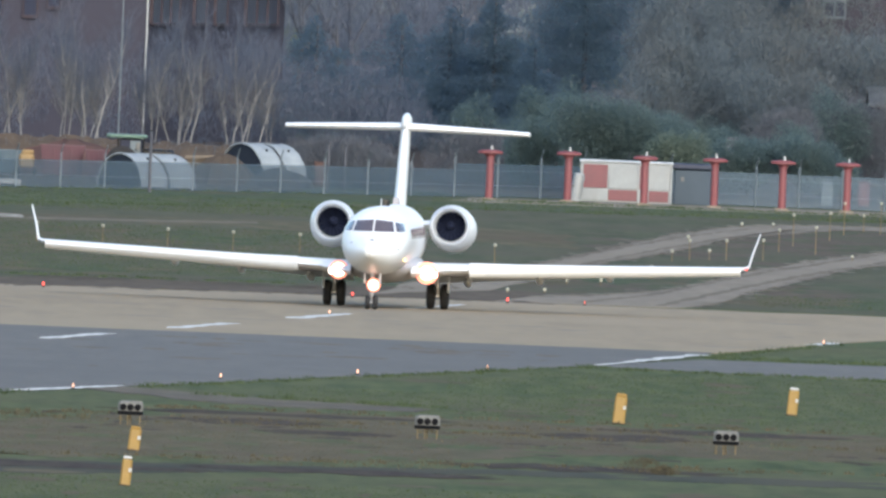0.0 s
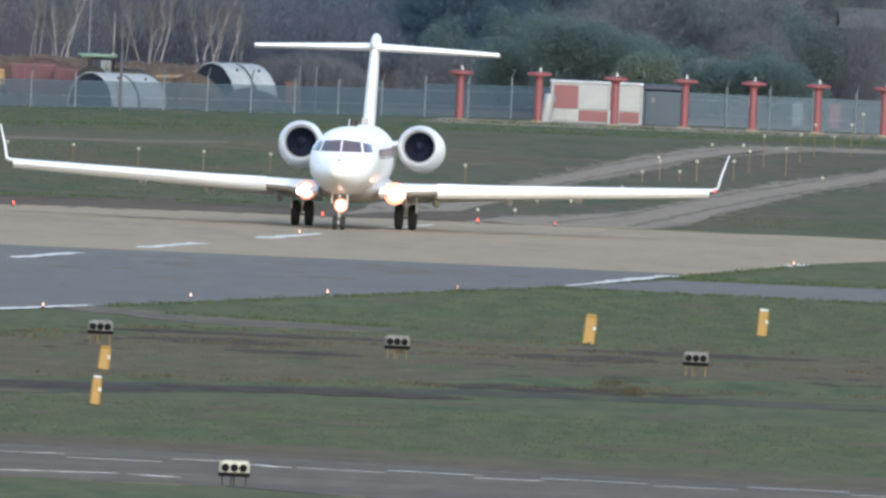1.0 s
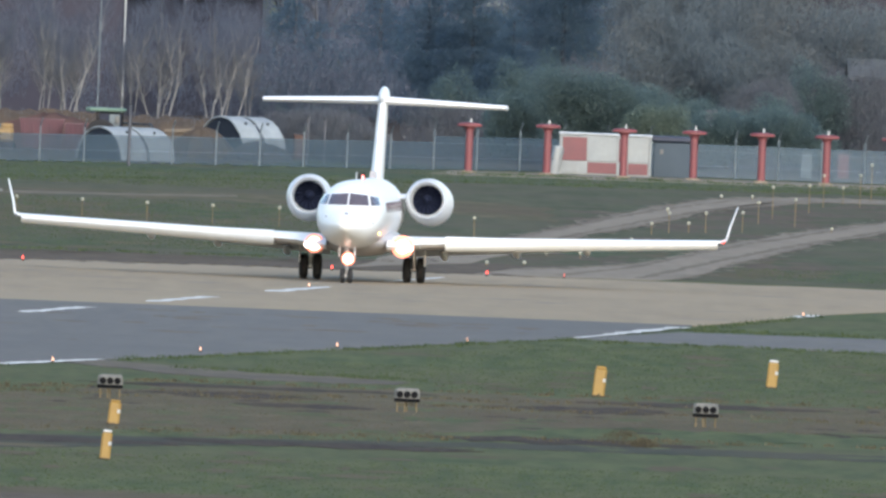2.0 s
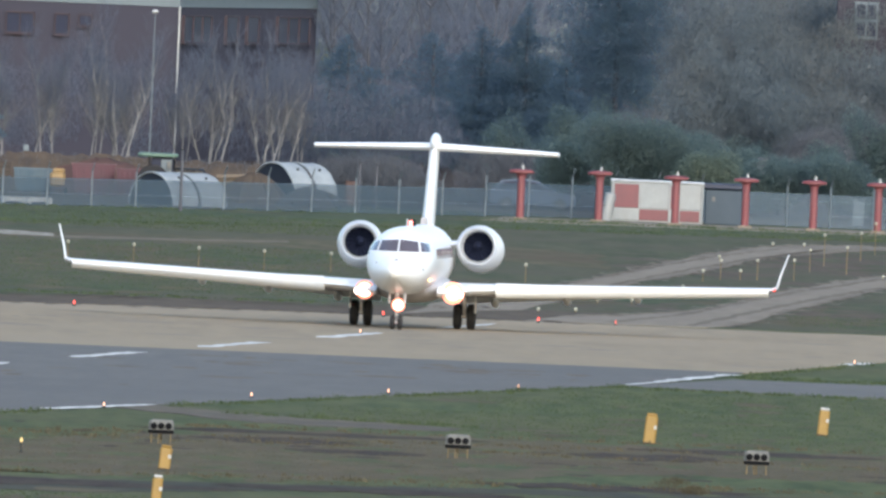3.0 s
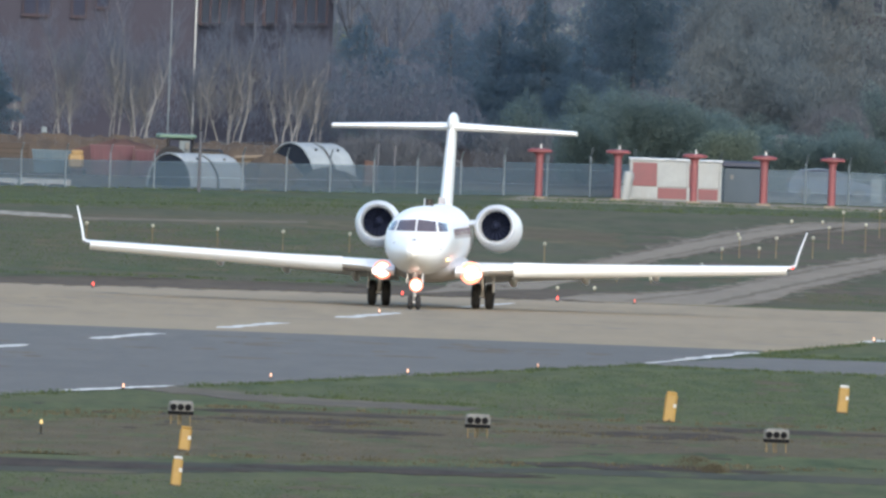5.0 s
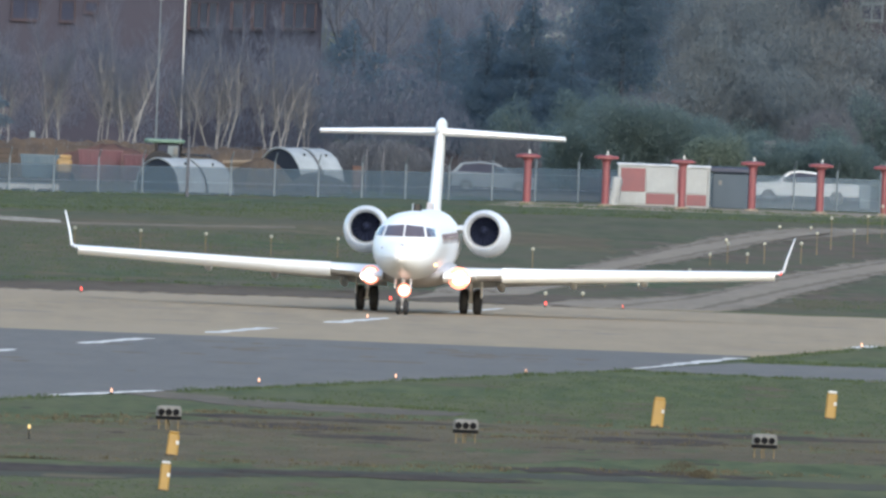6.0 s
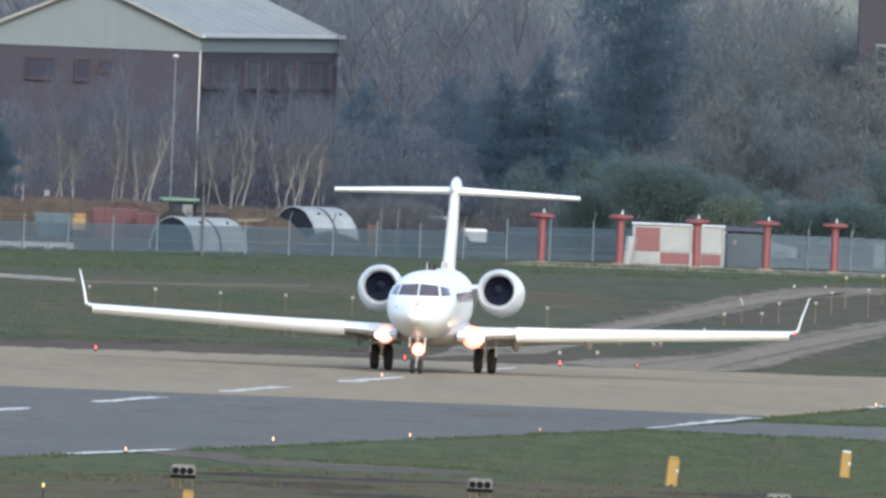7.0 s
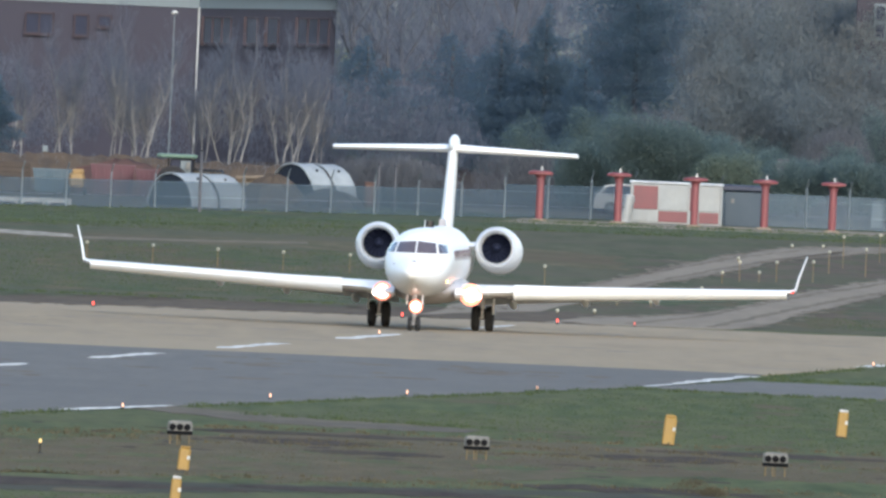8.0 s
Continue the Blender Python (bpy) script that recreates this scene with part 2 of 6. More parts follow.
def on_runway(across, along):
    """A point by metres right of the centreline and metres from the nose wheel's spot, away from the eye."""
    return (-0.3 + across * math.cos(RUN) + along * math.sin(RUN), 2775 - across * math.sin(RUN) + along * math.cos(RUN))


slab("runway_new_surface", [(-11.7 - 34, 2436 - 283), (-11.7, 2436), (8.4, 2604), (12.65, 2664), (13.2, 2672), (-130, 2664), (-230, 2153)], 0.030, DARK,
     "dark grey asphalt runway surface", "runway")
slab("runway_end_surface", [(-130, 2664), (13.2, 2672), (18.0, 2730), (26, 2800), (60, 2825), (60, 2858), (14, 2850), (-4, 2848), (-20, 2836), (-60, 2826), (-140, 2820)], 0.028, PALE,
     "pale worn asphalt at the runway end", "runway", ragged=0.15, step=2.0, seed=2)
slab("taxi_track", [(8.4, 2604), (12.6, 2644), (30, 2648), (90, 2652), (90, 2600), (17, 2594), (12.4, 2598)], 0.026, DARK, "grey asphalt side track", "track")
slab("service_path", [(-9.6, 2453.5), (-8.2, 2464.6), (-5.4, 2452), (-2.6, 2441), (0.6, 2434), (2.4, 2430), (1.9, 2419), (0.2, 2417), (-3.4, 2419), (-6.2, 2430)], 0.024, OLD_TARMAC,
     "worn grey service path through the grass", "path", ragged=0.12, step=0.5, seed=3)
slab("near_taxiway", [(-60, 2074), (-9.5, 2072), (-6.2, 2068), (-1.2, 2064), (3.7, 2058), (7, 2056), (11.9, 2050), (16.2, 2043), (60, 2010), (60, 1950), (14, 1968), (1.2, 1981), (-2.7, 1991), (-9.1, 1993), (-60, 2000)], 0.026, OLD_TARMAC,
     "old brownish grey tarmac taxiway in the foreground", "taxiway", ragged=0.08, step=0.6, seed=4)
slab("perimeter_road", [(-150, 3448), (150, 3448), (150, 3457), (-150, 3457)], 0.02, OLD_TARMAC, "grey perimeter road behind the fence", "road")
slab("hardstanding", [(6, 3424), (150, 3424), (150, 3447), (1.5, 3447), (1.5, 3428)], 0.018, OLD_TARMAC, "grey hardstanding between fence and road", "hardstanding")
slab("yard", [(-120, 3300), (-22, 3345), (-4, 3388), (-2.5, 3430), (-4, 3480), (-7, 3560), (-10, 3640), (-120, 3640)], 0.016, SOIL, "brown muddy storage yard", "yard")
slab("woodland_floor", [(-140, 3458), (140, 3458), (140, 3780), (-140, 3780)], 0.0135, DARKSOIL, "dark leaf-strewn soil under the trees", "soil", thick=0.013)
slab("far_field", [(-300, 2859), (300, 2859), (300, 3422), (-2, 3422), (-3, 3392), (-22, 3347), (-300, 3290)], 0.012, ROUGH_GRASS, "rough dull green grass beyond the runway end", "grass")
slab("dirt_track", [(5.0, 2850), (6.9, 2882), (9.0, 2894), (11.4, 2920), (13.65, 2962), (16.4, 3043), (19.2, 3108), (22.0, 3156), (25.2, 3217), (36, 3330), (36, 3280), (24.75, 3154), (22.4, 3102), (20.7, 3071), (18.1, 2995), (16.2, 2947), (14.7, 2894), (13.2, 2862), (12.4, 2855)], 0.022, TRACK,
     "pale brown dirt track", "track", ragged=0.15, step=0.8, seed=5)
for k, (dx, w) in enumerate(((-1.1, 0.20), (0.9, 0.22))):
    line = [(10.4 + dx * 1.6, 2862), (12.9 + dx, 2912), (15.3 + dx, 2975), (18.2 + dx, 3045), (21.3 + dx, 3108), (25 + dx, 3186)]
    slab("wheel_rut", [(x - w, y) for x, y in line] + [(x + w, y) for x, y in reversed(line)], 0.0235 + 0.0003 * k, RUT, "dark wheel rut in the dirt track", "track", thick=0.008, ragged=0.12, step=0.3, seed=80 + k)
for k, (dx, w) in enumerate(((-0.9, 0.16), (0.9, 0.16))):
    line = [(6.5 + dx, 2985), (8.9 + dx, 3060), (12.2 + dx, 3145), (15.4 + dx, 3222), (18.4 + dx, 3278), (24 + dx, 3302)]
    slab("wheel_rut", [(x - w, y) for x, y in line] + [(x + w, y) for x, y in reversed(line)], 0.0215 + 0.0003 * k, RUT, "dark wheel rut in the dirt track", "track", thick=0.006, ragged=0.12, step=0.3, seed=90 + k)
slab("upper_dirt_track", [(0, 2862), (5.0, 2900), (6.6, 2945), (10.2, 3057), (12.6, 3112), (14.5, 3160), (16.25, 3212), (17.1, 3232), (18.8, 3256), (21.6, 3289), (30, 3306), (30, 3322), (21.75, 3316), (18.8, 3305), (16.3, 3280), (14.3, 3234), (12.05, 3180), (9.55, 3098), (7.5, 3045), (5.0, 2985), (2.0, 2925)], 0.020, TRACK,
     "pale brown dirt track climbing past the lights", "track", ragged=0.2, step=0.8, seed=6)
slab("soil_verge", [(-60, 2836), (-17, 2834), (-4, 2852), (7, 2854), (12, 2900), (4, 2905), (-3.5, 2880), (-10.4, 2888), (-17, 2866), (-60, 2862)], 0.018, SOIL,
     "dark soil verge at the runway end", "soil", ragged=0.25, step=0.6, seed=7)
slab("soil_strip", [(-60, 3165), (-19, 3192), (-9, 3206), (4, 3226), (9, 3200), (9, 3120), (4, 3150), (-4, 3172), (-12, 3176), (-60, 3140)], 0.016, DRY_GRASS,
     "dry brown strip in rough grass", "grass", ragged=0.5, step=0.6, seed=8)
slab("gravel_strip", [(3.5, 3372), (24, 3384), (60, 3384), (60, 3412), (24, 3412), (5, 3402)], 0.018, TRACK, "pale gravel strip by the antenna posts", "gravel", ragged=0.1, step=0.7, seed=9)
for i, (x0, x1, y0, d) in enumerate([(-6.6, -1.0, 2368, 10), (5.9, 11.3, 2364, 12), (-18, -4, 2220, 13), (-6, 5, 2232, 8), (2, 12, 2268, 10), (-3.5, 1.6, 2342, 7), (-9, 3, 2392, 6), (8, 17, 2388, 7)]):
    rnd = random.Random(40 + i)
    n = 26
    ring = [((x0 + x1) / 2 + (x1 - x0) / 2 * math.cos(a) * rnd.uniform(0.75, 1.1), y0 + d * math.sin(a) * rnd.uniform(0.4, 1.2)) for a in (2 * math.pi * k / n for k in range(n))]
    slab("soil_patch", ring, 0.0205 + i * 0.0004, DARKSOIL, "bare brown soil patch in the grass", "soil", thick=0.012)


slab("dry_grass_belt", [(-80, 2236), (-20, 2240), (-4, 2248), (2, 2275), (8, 2312), (14, 2318), (30, 2322), (80, 2330), (80, 2412), (24, 2408), (12, 2396), (5, 2402), (-2, 2404), (-8, 2380), (-14, 2330), (-24, 2320), (-80, 2310)], 0.009, DRY_GRASS,
     "dry brown grass belt", "grass", ragged=0.4, step=0.4, seed=11, thick=0.009)
slab("dry_grass_edge", [(-80, 2078), (-9, 2074), (4, 2062), (16, 2046), (60, 2012), (60, 2048), (16, 2074), (4, 2088), (-9, 2096), (-80, 2100)], 0.009, DRY_GRASS,
     "dry grass beside the taxiway", "grass", ragged=0.3, step=0.4, seed=12, thick=0.009)
slab("dark_turf_band", [(-60, 2226), (-9.9, 2231), (-6.3, 2236), (-1.9, 2243), (4.4, 2256), (10, 2262), (18, 2262), (30, 2268), (30, 2252), (18, 2246), (10, 2244), (4.3, 2242), (-1.9, 2229), (-6.2, 2211), (-9.7, 2196), (-60, 2190)], 0.0115, TURF,
     "dark worn turf band across the grass", "grass", ragged=0.10, step=0.3, seed=15, thick=0.011)
slab("bank", [(-300, 3290), (-22, 3346), (-3, 3391), (-2, 3420), (300, 3420), (300, 3355), (24, 3345), (6, 3330), (-4, 3290), (-20, 3235), (-300, 3200)], 0.0145, BANK_GRASS,
     "long dark green bank grass before the fence", "grass", ragged=0.3, step=0.6, seed=13, thick=0.012)


PALEWEAR = material("scuffed_pale_asphalt", 0.9, base=(0.20, 0.167, 0.124), second=(0.23, 0.19, 0.14), scale=0.8, stretch=(1, 0.06, 1), amount=0.9, bump=0.3, bump_scale=30, spec=0.2)
# fan blades darkened in colour for the shade inside the inlet
FANBLADE = material("blade_metal_with_shade", 0.8, base=(0.011, 0.014, 0.029), second=(0.015, 0.018, 0.034), scale=5, amount=0.6, spec=0.05)


def patches(name, spots, n, mat, z, seed, label, wide=(0.5, 3.2), deep=(4, 16)):
    """Irregular streaky patches lying over the boxes x0, x1, y0, y1."""
    rng = random.Random(seed)
    mb = Mesh()
    for i in range(n):
        x0, x1, y0, y1 = spots[i % len(spots)]
        cx, cy, w, d = rng.uniform(x0, x1), rng.uniform(y0, y1), rng.uniform(*wide) / 2, rng.uniform(*deep) / 2
        k = 14
        ring = [(cx + w * math.cos(a) * rng.uniform(0.45, 1.15), cy + d * math.sin(a) * rng.uniform(0.4, 1.2)) for a in (2 * math.pi * j / k for j in range(k))]
        zz = z + 0.00004 * i
        mb.add([(x, y, zz) for x, y in ring], [tuple(range(k))])
    return tagged(part(name, mb, mat), label, "grass", kind="stuff")


patches("dry_patches", [(-22, 26, 2096, 2225), (-22, 26, 2096, 2225), (-8, 26, 2412, 2450), (2, 26, 2450, 2560)], 80, DRY_GRASS, 0.01001, 61, "dry brown streaks in the green grass")
patches("green_patches", [(-22, 26, 2245, 2395)], 110, GRASS, 0.01022, 62, "green streaks in the dry grass")
patches("soil_patches", [(-22, 26, 2300, 2398)], 60, DARKSOIL, 0.01055, 63, "small bare soil streaks", (0.3, 1.8), (2, 8))
patches("far_dry_patches", [(-24, 6, 2900, 3180), (-24, 6, 2900, 3180), (6, 26, 2880, 3000)], 130, DRY_GRASS, 0.01251, 64, "dull brown streaks in the rough grass", (0.6, 4.5), (5, 22))
patches("far_green_patches", [(-24, 2, 2890, 3230), (8, 26, 2880, 2990)], 110, BANK_GRASS, 0.01272, 65, "dark green streaks in the rough grass", (0.6, 4.5), (5, 22))
patches("far_soil_patches", [(6, 20, 2925, 3060), (10, 26, 3080, 3230), (16, 26, 3170, 3280)], 150, SOIL, 0.01294, 69, "bare brown streaks between the dirt tracks", (0.6, 4.5), (5, 22))
patches("bank_patches", [(-24, 26, 3235, 3385)], 90, ROUGH_GRASS, 0.0150, 66, "duller streaks in the bank grass", (0.6, 4.0), (5, 16))
patches("asphalt_wear", [(-22, -8, 2490, 2655), (-8, 1, 2570, 2655), (1, 7, 2615, 2655)], 60, RUT, 0.0302, 67, "lighter worn streaks on the asphalt", (0.3, 2.5), (2, 8))
patches("pale_wear", [(-20, 17, 2690, 2820)], 40, PALEWEAR, 0.0285, 68, "darker worn streaks on the pale asphalt", (0.4, 3.5), (2, 7))


def fringe(name, lines, per_metre, mat, z, seed, label, spread=0.35):
    """Streaky patches that break up an edge between two kinds of ground."""
    rng = random.Random(seed)
    mb, i = Mesh(), 0
    for pts in lines:
        for (x0, y0), (x1, y1) in zip(pts, pts[1:]):
            for _ in range(max(1, int(math.hypot(x1 - x0, (y1 - y0) * 0.03) * per_metre))):
                t = rng.random()
                cx, cy = x0 + (x1 - x0) * t + rng.gauss(0, spread), y0 + (y1 - y0) * t + rng.gauss(0, spread * 6)
                w, d = rng.uniform(0.1, 0.5), rng.uniform(0.5, 2.4)
                ring = [(cx + w * math.cos(a) * rng.uniform(0.45, 1.15), cy + d * math.sin(a) * rng.uniform(0.4, 1.2)) for a in (2 * math.pi * j / 11 for j in range(11))]
                mb.add([(x, y, z + 0.00002 * i) for x, y in ring], [tuple(range(11))])
                i += 1
    return tagged(part(name, mb, mat), label, "soil", kind="stuff")


LOWER_UP = [(6.9, 2882), (9.0, 2894), (11.4, 2920), (13.65, 2962), (16.4, 3043), (19.2, 3108), (22.0, 3156), (25.2, 3217)]
LOWER_DOWN = [(13.2, 2862), (14.7, 2894), (16.2, 2947), (18.1, 2995), (20.7, 3071), (22.4, 3102), (24.75, 3154)]
UPPER_UP = [(5.0, 2985), (7.5, 3045), (9.55, 3098), (12.05, 3180), (14.3, 3234), (16.3, 3280), (18.8, 3305), (21.75, 3316), (26, 3320)]
UPPER_DOWN = [(6.6, 2945), (10.2, 3057), (12.6, 3112), (14.5, 3160), (16.25, 3212), (18.8, 3256), (21.6, 3289), (26, 3300)]
fringe("track_spill", [LOWER_UP, LOWER_DOWN, UPPER_UP, UPPER_DOWN], 7, TRACK, 0.0243, 71, "loose pale gravel spilt along the tracks", 0.3)
fringe("track_turf", [LOWER_UP, LOWER_DOWN, UPPER_UP, UPPER_DOWN], 3, SOIL, 0.02431, 72, "dark soil reaching over the track edges", 0.15)
fringe("verge_soil", [[(-26, 2834), (-17, 2836), (-4, 2849), (8, 2852)], [(-26, 2862), (-17, 2866), (-10.4, 2886), (-3.5, 2880), (4, 2904)]], 5, SOIL, 0.0286, 73, "soil washed over the runway end", 0.5)


def stripe(a, b, width, label="worn white runway marking", z=0.038):
    d = Vector((b[0] - a[0], b[1] - a[1])).normalized() * width / 2
    mb = Mesh()
    n = 14
    rnd = random.Random(int(a[1]))
    side = [(a[0] + (b[0] - a[0]) * k / n, a[1] + (b[1] - a[1]) * k / n, rnd.uniform(0.35, 1.1)) for k in range(n + 1)]
    left = [(x - d.y * w, y + d.x * w) for x, y, w in side]
    right = [(x + d.y * w, y - d.x * w) for x, y, w in side]
    ring = left + right[::-1]
    mb.add([(x, y, z) for x, y in ring] + [(x, y, z - 0.006) for x, y in ring], [tuple(range(len(ring)))] + [(i, (i + 1) % len(ring), (i + 1) % len(ring) + len(ring), i + len(ring)) for i in range(len(ring))])
    return tagged(part("runway_marking", mb, PAINT), label, "marking", "runway markings", "structure")


for k in range(-4, 1):
    stripe(on_runway(0, 27 + 60 * k), on_runway(0, 56 + 60 * k), 0.55 if k == 0 else 0.85, "worn white runway centreline dash")
stripe((-11.7, 2437), (-8.34, 2465), 0.9)
stripe((8.6, 2607), (10.3, 2628), 0.5)
stripe((10.0, 2626), (12.6, 2662), 0.9)
stripe((17.2, 2719), (18.1, 2731), 0.8)
rnd = random.Random(77)
x = -20.0
while x < 24:
    d = rnd.uniform(0.6, 3.0)
    y = 2046 - (x + 9) * 0.55 + 3.0 * math.sin(x * 1.1) + 1.5 * math.sin(x * 2.7)
    stripe((x, y + rnd.uniform(-1, 1)), (x + d, y - d * 0.55 + rnd.uniform(-2, 2)), rnd.uniform(0.3, 0.8), "broken worn white taxiway edge line")
    x += d + rnd.uniform(0.05, 0.5)
slab("taxiway_soil_edge", [(-60, 2070), (-9.5, 2067), (-1.2, 2060), (3.7, 2054), (11.9, 2046), (16.2, 2039), (60, 2006), (60, 2018), (16.2, 2049), (11.9, 2057), (7, 2063), (3.7, 2066), (-1.2, 2071), (-6.2, 2075), (-9.5, 2080), (-60, 2084)], 0.0275, SOIL, "dark soil edge beside the taxiway", "soil", thick=0.0275, ragged=0.15, step=0.25, seed=21)
for a, b in (((-9.6, 2005), (-7.9, 2007)), ((-7.6, 2007), (-6.0, 2009)), ((-5.2, 2008), (-4.3, 2006))):
    stripe(a, b, 0.8, "worn white taxiway edge line")


# ---- the jet: nose towards -y, origin on the ground under the nose wheels ----
def smooth_at(table, y):
    for a, b in zip(table, table[1:]):
        if y <= b[0]:
            t = max(0.0, (y - a[0]) / (b[0] - a[0]))
            return [p + (q - p) * t for p, q in zip(a, b)]
    return list(table[-1])


HULL = [(-2.95, 2.33, 2.25, 0.04), (-2.85, 2.47, 2.10, 0.20), (-2.5, 2.62, 1.92, 0.42), (-2.0, 2.76, 1.75, 0.64), (-1.5, 2.88, 1.62, 0.82),
        (-1.0, 2.99, 1.53, 0.97), (-0.4, 3.28, 1.45, 1.12), (0.2, 3.56, 1.40, 1.22), (0.9, 3.80, 1.36, 1.30), (1.8, 3.95, 1.34, 1.335), (3.0, 4.02, 1.335, 1.345),
        (17, 4.02, 1.335, 1.345), (19, 4.02, 1.5, 1.30), (21, 4.0, 1.85, 1.1), (23, 3.95, 2.3, 0.85), (25, 3.85, 2.8, 0.55), (27, 3.7, 3.2, 0.25), (27.8, 3.6, 3.4, 0.05)]


def hull_y(x, z):
    """Where the nose's skin lies at that x and z."""
    y = -2.95
    while y < 3.0:
        _, top, bot, w = smooth_at(HULL, y)
        if (x / w) ** 2 + ((z - (top + bot) / 2) / ((top - bot) / 2)) ** 2 <= 1:
            return y
        y += 0.01
    return y


def airfoil(x, y, z, chord, thick, tilt=0.0, n=9):
    """A ring of wing section at x: nose at y, chord to +y."""
    up = [(c, 2.6 * thick * (0.2969 * math.sqrt(c) - 0.126 * c - 0.3516 * c * c + 0.2843 * c ** 3 - 0.1015 * c ** 4) * 2) for c in ((1 - math.cos(math.pi * k / n)) / 2 for k in range(n + 1))]
    pts = [(c, h) for c, h in up] + [(c, -h * 0.8) for c, h in up[-2:0:-1]]
    ca, sa = math.cos(tilt), math.sin(tilt)
    return [(x, y + chord * (c * ca + h * sa), z + chord * (h * ca - c * sa)) for c, h in pts]


def build_jet():
    jet = thing("business_jet", "white twin-engine business jet with lit landing lights on the runway", "aircraft")
    rings = []
    ys = sorted({h[0] for h in HULL} | {-2.7, -2.25, -1.75, -1.25, -0.7, -0.1, 0.55, 1.3, 2.4, 6, 10, 14, 18, 20, 22, 24, 26})
    for y in ys:
        _, top, bot, w = smooth_at(HULL, y)
        rings.append([(w * math.sin(a), y, (top + bot) / 2 + (top - bot) / 2 * math.cos(a)) for a in (2 * math.pi * k / 40 for k in range(40))])
    part("fuselage", Mesh().loft(rings), SKIN, jet, smooth=True)
    belly = [[(w * math.sin(a), y, 1.62 + h * math.cos(a)) for a in (2 * math.pi * k / 24 for k in range(24))]
             for y, w, h in ((6.6, 0.3, 0.1), (7.4, 1.0, 0.42), (8.6, 1.4, 0.62), (12, 1.5, 0.66), (16, 1.4, 0.6), (18.5, 0.8, 0.35), (19.5, 0.2, 0.08))]
    part("belly_fairing", Mesh().loft(belly), BELLY, jet, "belly fairing with shade painted in as pale grey", smooth=True)

    # windscreen panes follow the skin of the nose
    def pane(name, corners):
        (x0, z0), (x1, z1), (x2, z2), (x3, z3) = corners
        n = 6
        mb, grid = Mesh(), []
        for j in range(n + 1):
            v = j / n
            for i in range(n + 1):
                u = i / n
                x = (x0 * (1 - u) + x1 * u) * (1 - v) + (x3 * (1 - u) + x2 * u) * v
                z = (z0 * (1 - u) + z1 * u) * (1 - v) + (z3 * (1 - u) + z2 * u) * v
                grid.append((x + 0.006 * math.copysign(1, x) * (abs(x) > 0.5), hull_y(x, z) - 0.022, z + 0.012))
        back = [(x * 0.985, y + 0.05, z - 0.02) for x, y, z in grid]
        q = [(j * (n + 1) + i, j * (n + 1) + i + 1, (j + 1) * (n + 1) + i + 1, (j + 1) * (n + 1) + i) for j in range(n) for i in range(n)]
        m = (n + 1) * (n + 1)
        mb.add(grid + back, q + [tuple(i + m for i in f[::-1]) for f in q])
        part(name, mb, PANE, jet, "dark windscreen pane", smooth=True)

    pane("windscreen", [(0.03, 3.06), (0.80, 3.06), (0.70, 3.46), (0.03, 3.52)])
    pane("windscreen", [(-0.03, 3.06), (-0.80, 3.06), (-0.70, 3.46), (-0.03, 3.52)])
    pane("side_window", [(0.88, 3.06), (1.18, 3.08), (1.08, 3.38), (0.78, 3.44)])
    pane("side_window", [(-0.88, 3.06), (-1.18, 3.08), (-1.08, 3.38), (-0.78, 3.44)])
    rear = [[(0.14 * sx * k, y, z) for sx, y in ((-1, 18.55), (1, 18.55), (1, 19.3), (-1, 19.3))] for z, k in ((3.9, 1.0), (4.28, 0.8))]
    part("fin_root_intake", Mesh().loft(rear), GREYSKIN, jet, "dark intake at the foot of the fin")
    part("nose_mark", Mesh().lathe((0.02, hull_y(0.02, 2.71) - 0.012, 2.715), (0, -1, 0.55), [(0, 0.085), (0.02, 0.075)], 14), GREYSKIN, jet, "small dark mark on the nose")
    for x, z in ((0.78, 2.62), (-0.80, 2.60), (0.98, 2.40)):
        y = hull_y(x, z)
        part("air_data_probe", Mesh().tube((x * 0.97, y + 0.05, z), (x * 1.05, y - 0.04, z), 0.03, 0.022, 8).tube((x * 1.05, y - 0.02, z), (x * 1.06, y - 0.22, z), 0.02, 0.008, 8), GREYSKIN, jet, "small dark air data probe")
    for side in (-1, 1):
        for k in range(12):
            y = 3.6 + k * 1.05
            win = [(side * (1.338 - 0.0), y + 0.13 * math.cos(a), 2.98 + 0.2 * math.sin(a)) for a in (2 * math.pi * i / 14 for i in range(14))]
            out = [(side * 1.352, p[1], p[2]) for p in win]
            inn = [(side * 1.28, p[1], p[2]) for p in win]
            part("cabin_window", Mesh().loft([inn, out]), PANE, jet, "dark oval cabin window")
        # wing with its drooped slat, flap, fairings and winglet
        sec = ((0.9, 8.0, 1.50, 6.4, 0.10), (3.3, 9.75, 1.60, 4.9, 0.10), (5.2, 11.1, 1.68, 3.9, 0.10), (9.5, 14.3, 1.85, 2.8, 0.095), (13.9, 17.55, 2.02, 1.65, 0.09))
        wing = part("wing", Mesh().loft([airfoil(side * x, y, z, c, t) for x, y, z, c, t in sec]), SKIN, jet, smooth=True)
        slat = [(3.38, 9.55, 1.70, 1.0, 0.58), (5.2, 10.9, 1.73, 0.95, 0.53), (9.5, 14.1, 1.84, 0.85, 0.42), (13.75, 17.3, 1.96, 0.62, 0.32)]
        rr = [[(side * x, y + c * a, z + h * b - 0.25 * c * a) for a, b in ((0.0, -0.12), (0.05, 0.18), (0.22, 0.42), (0.6, 0.52), (1.0, 0.40), (0.8, 0.1), (0.45, -0.5), (0.12, -0.42))] for x, y, z, c, h in slat]
        part("slat", Mesh().loft(rr), SKIN, wing, "white drooped leading-edge slat", smooth=True)
